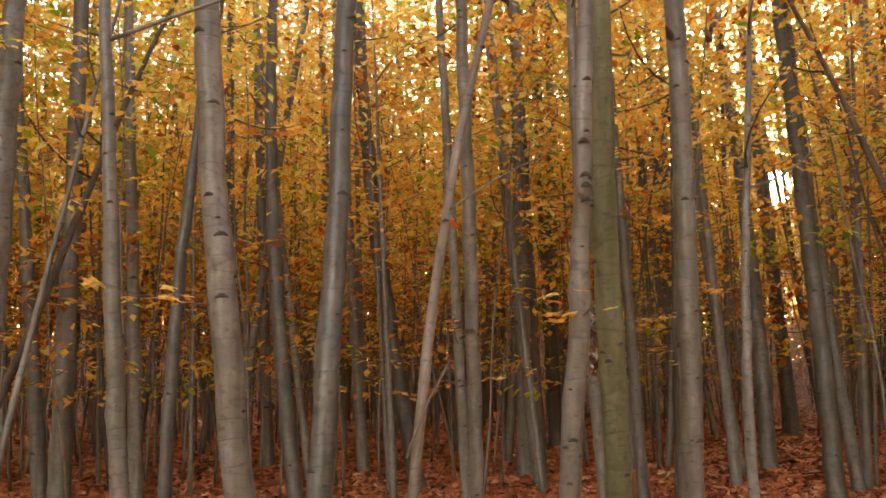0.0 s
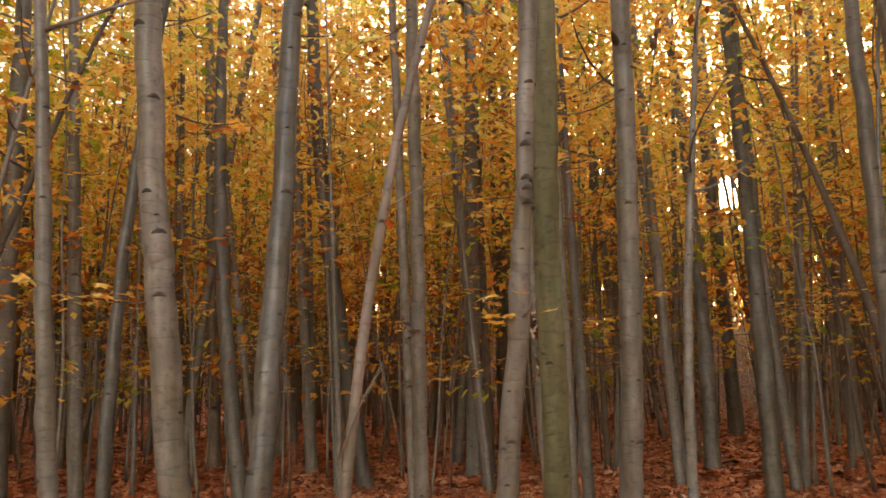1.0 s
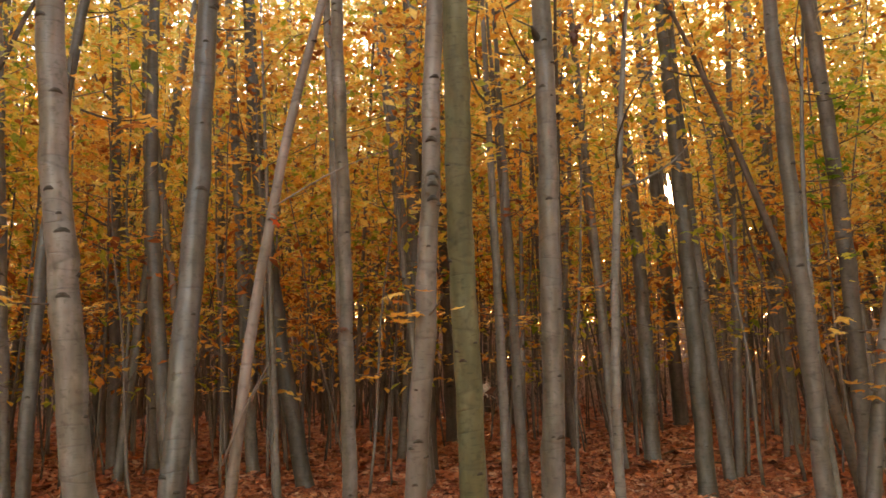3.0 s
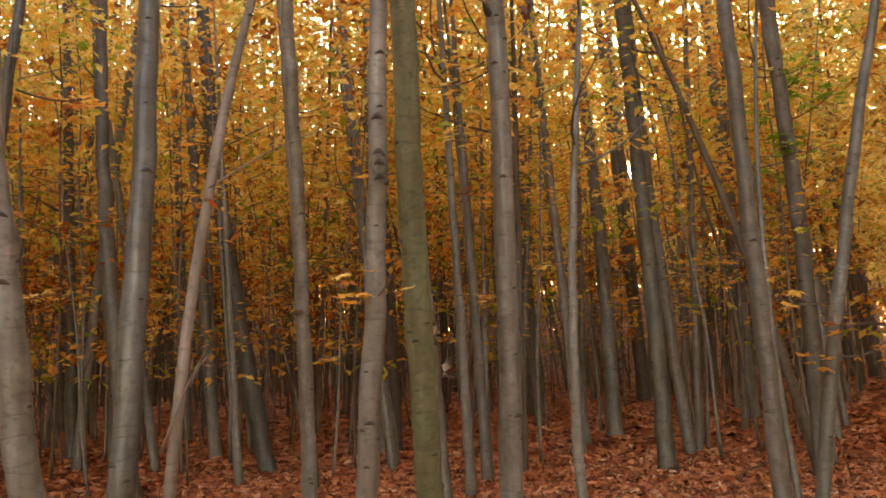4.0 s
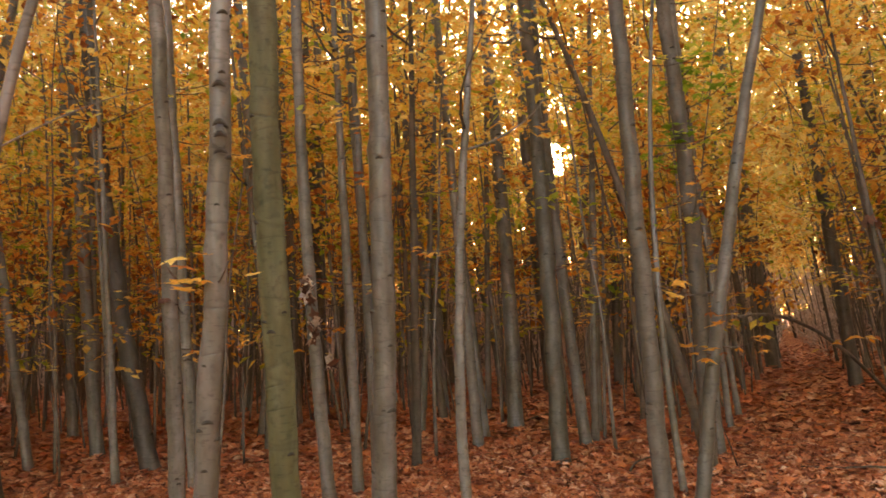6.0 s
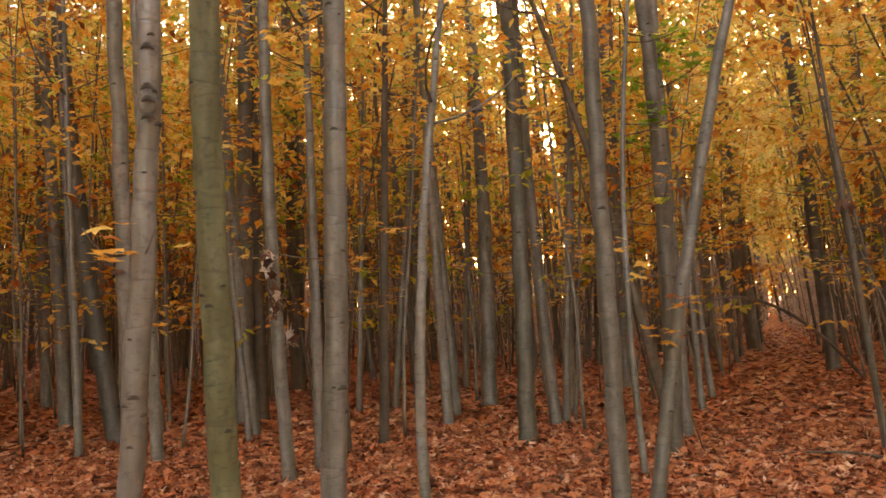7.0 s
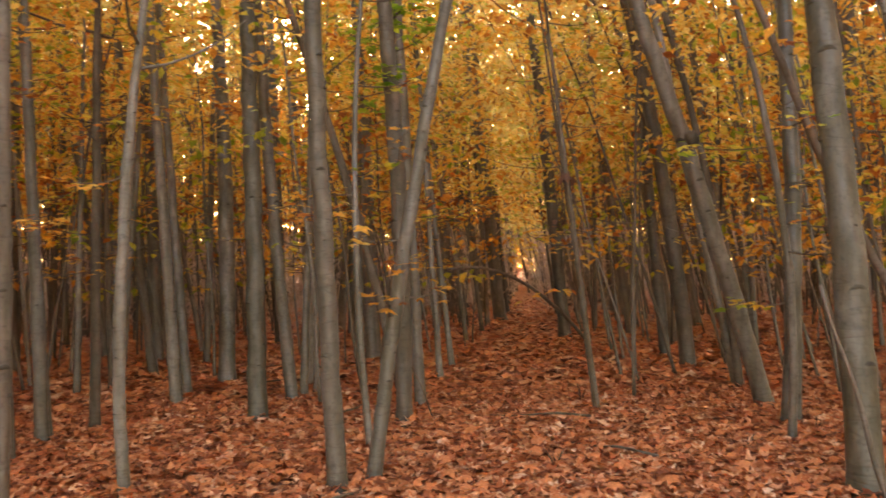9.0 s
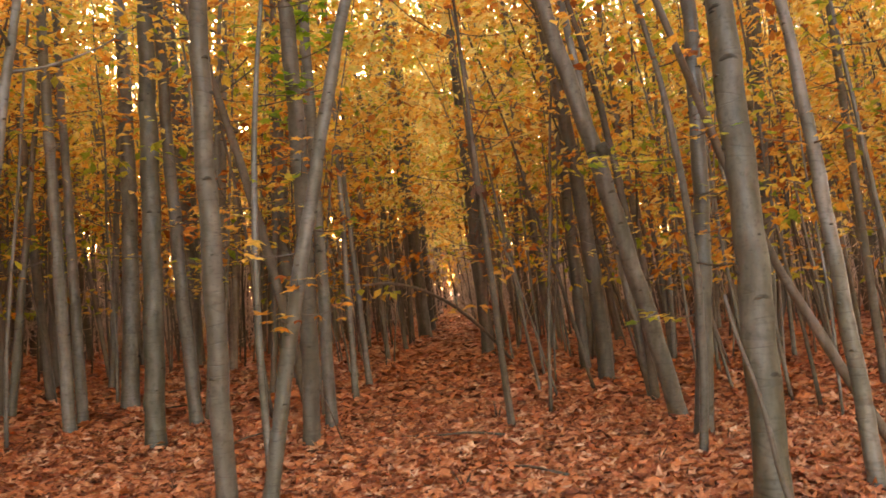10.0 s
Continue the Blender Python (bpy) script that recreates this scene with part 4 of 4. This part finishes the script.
def ride_lean(x, y):
    """The trees beyond the ride lean over it, those deeper in the wood stand upright."""
    bearing = math.degrees(math.atan2(x - 1.4, y + 0.25))
    return rng.normal(0, 1.5) + 6.5 * min(1, max(0, (bearing - 40) / 25)) * rng.uniform(0.4, 1.5)


def open_place(shape, spot, size):
    """Where the tree stands, turned so that it leaves the chink open through which the sun looks into the wood."""
    turn, lean, best, least = rng.uniform(0, 360), ride_lean(*spot), None, 1e9
    for step in range(18):
        m = planted(*spot, turn + 20 * step, lean)
        p = shape * size @ np.array(m.to_3x3()).T + np.array(m.translation)
        near = int(in_chink(p).sum())
        if near < least:
            best, least = m, near
        if near == 0:
            break
    return best


made = 0
while made < 220:
    spot = free_place(11.5, 29.5, -22, 100, 1.2)
    if spot is None:
        break
    k = made % len(kinds)
    if made >= len(kinds) and k in (0, 3, 6, 9) and spot[0] - 1.4 > 1.1 * (spot[1] + 0.25):
        k = int(rng.choice((1, 2, 2, 5, 5, 8)))  # paler gold beyond the ride
    size = rng.uniform(0.85, 1.2) if made >= len(kinds) else 1.0
    m = open_place(SHAPES[k], spot, size)
    if made < len(kinds):
        kinds[made].matrix_basis = m
    else:
        ob = copy_thing(kinds[k], m)
        ob.scale = [size] * 3
    made += 1


def joined_wood(trunks, foliage, zones, size, sparse, tall, mat=FOLIAGE, over_path=()):
    """Wood that nobody could count: stems and leaf sprays, by zones of distance, bearing and number."""
    verts, faces, places = [], [], []
    for near, far, az0, az1, count in zones:
        for _ in range(count):
            r, a = math.sqrt(rng.uniform(near**2, far**2)), radians(rng.uniform(az0, az1))
            x, y = 1.4 + r * math.sin(a), -0.25 + r * math.cos(a)
            if on_path(x, y):
                places.append(sprays(rng, sparse, 7, 5.0 if r < 36 else 1.8, 16, 2.0, lambda z: (x, y)))
                continue
            lean, height, radius = rng.normal(0, 0.05, 2), rng.uniform(*tall), rng.uniform(0.035, 0.12)
            if az1 < 130:
                lean[1] += 0.09 * min(1, max(0, (math.degrees(a) - 35) / 25))
            places.append(sprays(rng, sparse, 7, 2.9, height, 2.2, lambda z: (x, y)))
            if r < 42 and sunny(x, y):
                continue
            pts = [(x + lean[0] * z, y + lean[1] * z, z) for z in np.linspace(-0.05, height, 6)]
            v, f = tube(pts, np.linspace(radius, radius * 0.2, 6), 6, rng)
            faces += [tuple(i + len(verts) for i in g) for g in f]
            verts += v
    for along in over_path:
        x, y = WAY0 + WAY1 * along
        places.append(sprays(rng, sparse * (2 if along > 26 else 1), 7, max(1.5, 4.2 - 0.06 * along), 15, 2.0, lambda z: (x, y)))
    ob = new(trunks, mesh_of(trunks, verts, faces, BARK_UMBER))
    tagged(ob, "countless slim dark trunks, deep in the wood and added unseen around the walk", "far woods", kind="stuff")
    places = np.concatenate(places)
    places = places[~in_chink(places)]
    v, t = leaves(places, size, rng)
    ob = new(foliage, quick_mesh(foliage, v, t, mat))
    tagged(ob, "orange and yellow autumn foliage, deep in the wood and added unseen around the walk", "far woods", kind="stuff")


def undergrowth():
    """Bare brushwood deep in the wood, haze put into its pale colour: countless thin crossing twigs, thicker with the
    distance.
    """
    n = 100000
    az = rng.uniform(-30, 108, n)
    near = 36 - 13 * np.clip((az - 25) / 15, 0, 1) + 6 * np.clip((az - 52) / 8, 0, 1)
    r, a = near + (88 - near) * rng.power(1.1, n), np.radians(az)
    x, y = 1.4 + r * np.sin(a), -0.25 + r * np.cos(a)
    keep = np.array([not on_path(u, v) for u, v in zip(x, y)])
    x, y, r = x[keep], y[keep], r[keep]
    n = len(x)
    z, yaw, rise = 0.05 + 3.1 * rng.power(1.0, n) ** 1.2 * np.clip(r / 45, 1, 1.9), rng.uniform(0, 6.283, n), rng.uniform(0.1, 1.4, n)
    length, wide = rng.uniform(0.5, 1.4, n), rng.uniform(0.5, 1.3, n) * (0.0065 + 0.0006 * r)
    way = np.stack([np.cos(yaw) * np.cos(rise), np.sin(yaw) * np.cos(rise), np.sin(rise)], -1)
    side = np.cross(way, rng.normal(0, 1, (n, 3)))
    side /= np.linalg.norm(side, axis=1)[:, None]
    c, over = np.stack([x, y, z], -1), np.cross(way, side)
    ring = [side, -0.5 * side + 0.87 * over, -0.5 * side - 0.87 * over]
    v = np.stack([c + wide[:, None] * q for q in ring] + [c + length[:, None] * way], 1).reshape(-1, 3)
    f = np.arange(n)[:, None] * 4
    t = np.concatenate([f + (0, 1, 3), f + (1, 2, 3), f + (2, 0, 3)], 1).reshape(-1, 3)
    ob = new("undergrowth", quick_mesh("undergrowth", v, t, HAZE_BRUSH))
    tagged(ob, "bare brushwood between the far trunks, its brown paled for haze", "undergrowth", kind="stuff")


joined_wood("far_trunks", "far_foliage", ((29.5, 62, -30, 52, 800),), 0.29, 22, (14, 20))
joined_wood("far_trunks", "far_foliage", ((29.5, 62, 52, 108, 550),), 0.29, 22, (14, 20), FOLIAGE_GOLD, np.arange(7, 62, 1.6))
joined_wood("farthest_trunks", "farthest_foliage", ((62, 115, -30, 52, 890),), 0.8, 23, (17, 27))
joined_wood("farthest_trunks", "farthest_foliage", ((62, 115, 52, 108, 610),), 0.8, 21, (17, 27), FOLIAGE_GOLD, np.arange(62, 112, 4))
# unseen wood added beside and behind the walk, to block light from there
joined_wood("side_trunks", "side_foliage", ((7.5, 40, 104, 190, 190), (7.5, 40, 270, 332, 160)), 0.45, 38, (12, 17))
joined_wood("back_trunks", "back_foliage", ((10, 40, 190, 270, 55),), 0.43, 28, (12, 17))
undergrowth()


def young_tree(k):
    """A thin young tree: a bowed stem, a few fine limbs and a sparse crown."""
    rng = np.random.default_rng(300 + k)
    height, radius = rng.uniform(6, 11), rng.uniform(0.013, 0.032)
    axis = stem_axis(tuple(rng.normal(0, 0.42, 2)), tuple(rng.normal(0, 0.16, 2)), (0, 0), 6)
    tree = new("young_tree")
    zs = np.linspace(0, height, 22)
    ph = rng.uniform(0, 6.283, 2)
    pts = [(axis(z)[0] + 0.02 * math.sin(2.3 * z + ph[0]), axis(z)[1] + 0.02 * math.sin(1.9 * z + ph[1]), z) for z in zs]
    v, f = tube(pts, np.linspace(radius, 0.005, 22), 7, rng, 0.05, 3)
    mat = (BARK_UMBER, BARK_GREY, BARK_BROWN)[k % 3]
    part("trunk", mesh_of("trunk", v, f, mat), tree)
    for _ in range(4):
        limb(tree, axis, rng.uniform(1.6, height * 0.8), rng, rng.uniform(0.4, 1.0), radius * 0.4, mat)
    crown(tree, axis, rng, 1.5, height, 0.9, 26, 8, 0.15, FOLIAGE_GREEN if k % 3 == 1 else FOLIAGE, 1.2)
    return tagged(tree, "thin bowed young tree with a few autumn leaves", "tree", "young trees of the wood")


young = [young_tree(k) for k in range(8)]
YOUNG_SHAPES = [points_of(kind) for kind in young]
for i in range(260):
    spot = free_place(10.5, 22, -24, 100, 0.55)
    m = open_place(YOUNG_SHAPES[i % len(young)], spot, 1.0)
    if i < len(young):
        young[i].matrix_basis = m
    else:
        copy_thing(young[i % len(young)], m)


def thicket():
    """Thin bare young stems farther in between the trunks, too many to count."""
    verts, faces = [], []
    for _ in range(1050):
        r, a = math.sqrt(rng.uniform(20**2, 40**2)), radians(rng.uniform(-25, 100))
        x, y = 1.4 + r * math.sin(a), -0.25 + r * math.cos(a)
        if on_path(x, y) or sunny(x, y):
            continue
        height, radius, lean, bow = rng.uniform(8, 15), rng.uniform(0.012, 0.036), rng.normal(0, 0.08, 2), rng.normal(0, 0.01, 2)
        lean[1] += 0.1 * min(1, max(0, (math.degrees(a) - 40) / 25))
        zs = np.linspace(-0.03, height, 9)
        pts = [(x + lean[0] * z + bow[0] * z * z, y + lean[1] * z + bow[1] * z * z, z + land(x, y)) for z in zs]
        v, f = tube(pts, np.linspace(radius, radius * 0.3, 9), 5, rng)
        faces += [tuple(i + len(verts) for i in g) for g in f]
        verts += v
    ob = new("thicket_stems", mesh_of("thicket_stems", verts, faces, BARK_UMBER))
    tagged(ob, "thin bare young stems between the far trunks", "thicket", kind="stuff")


thicket()
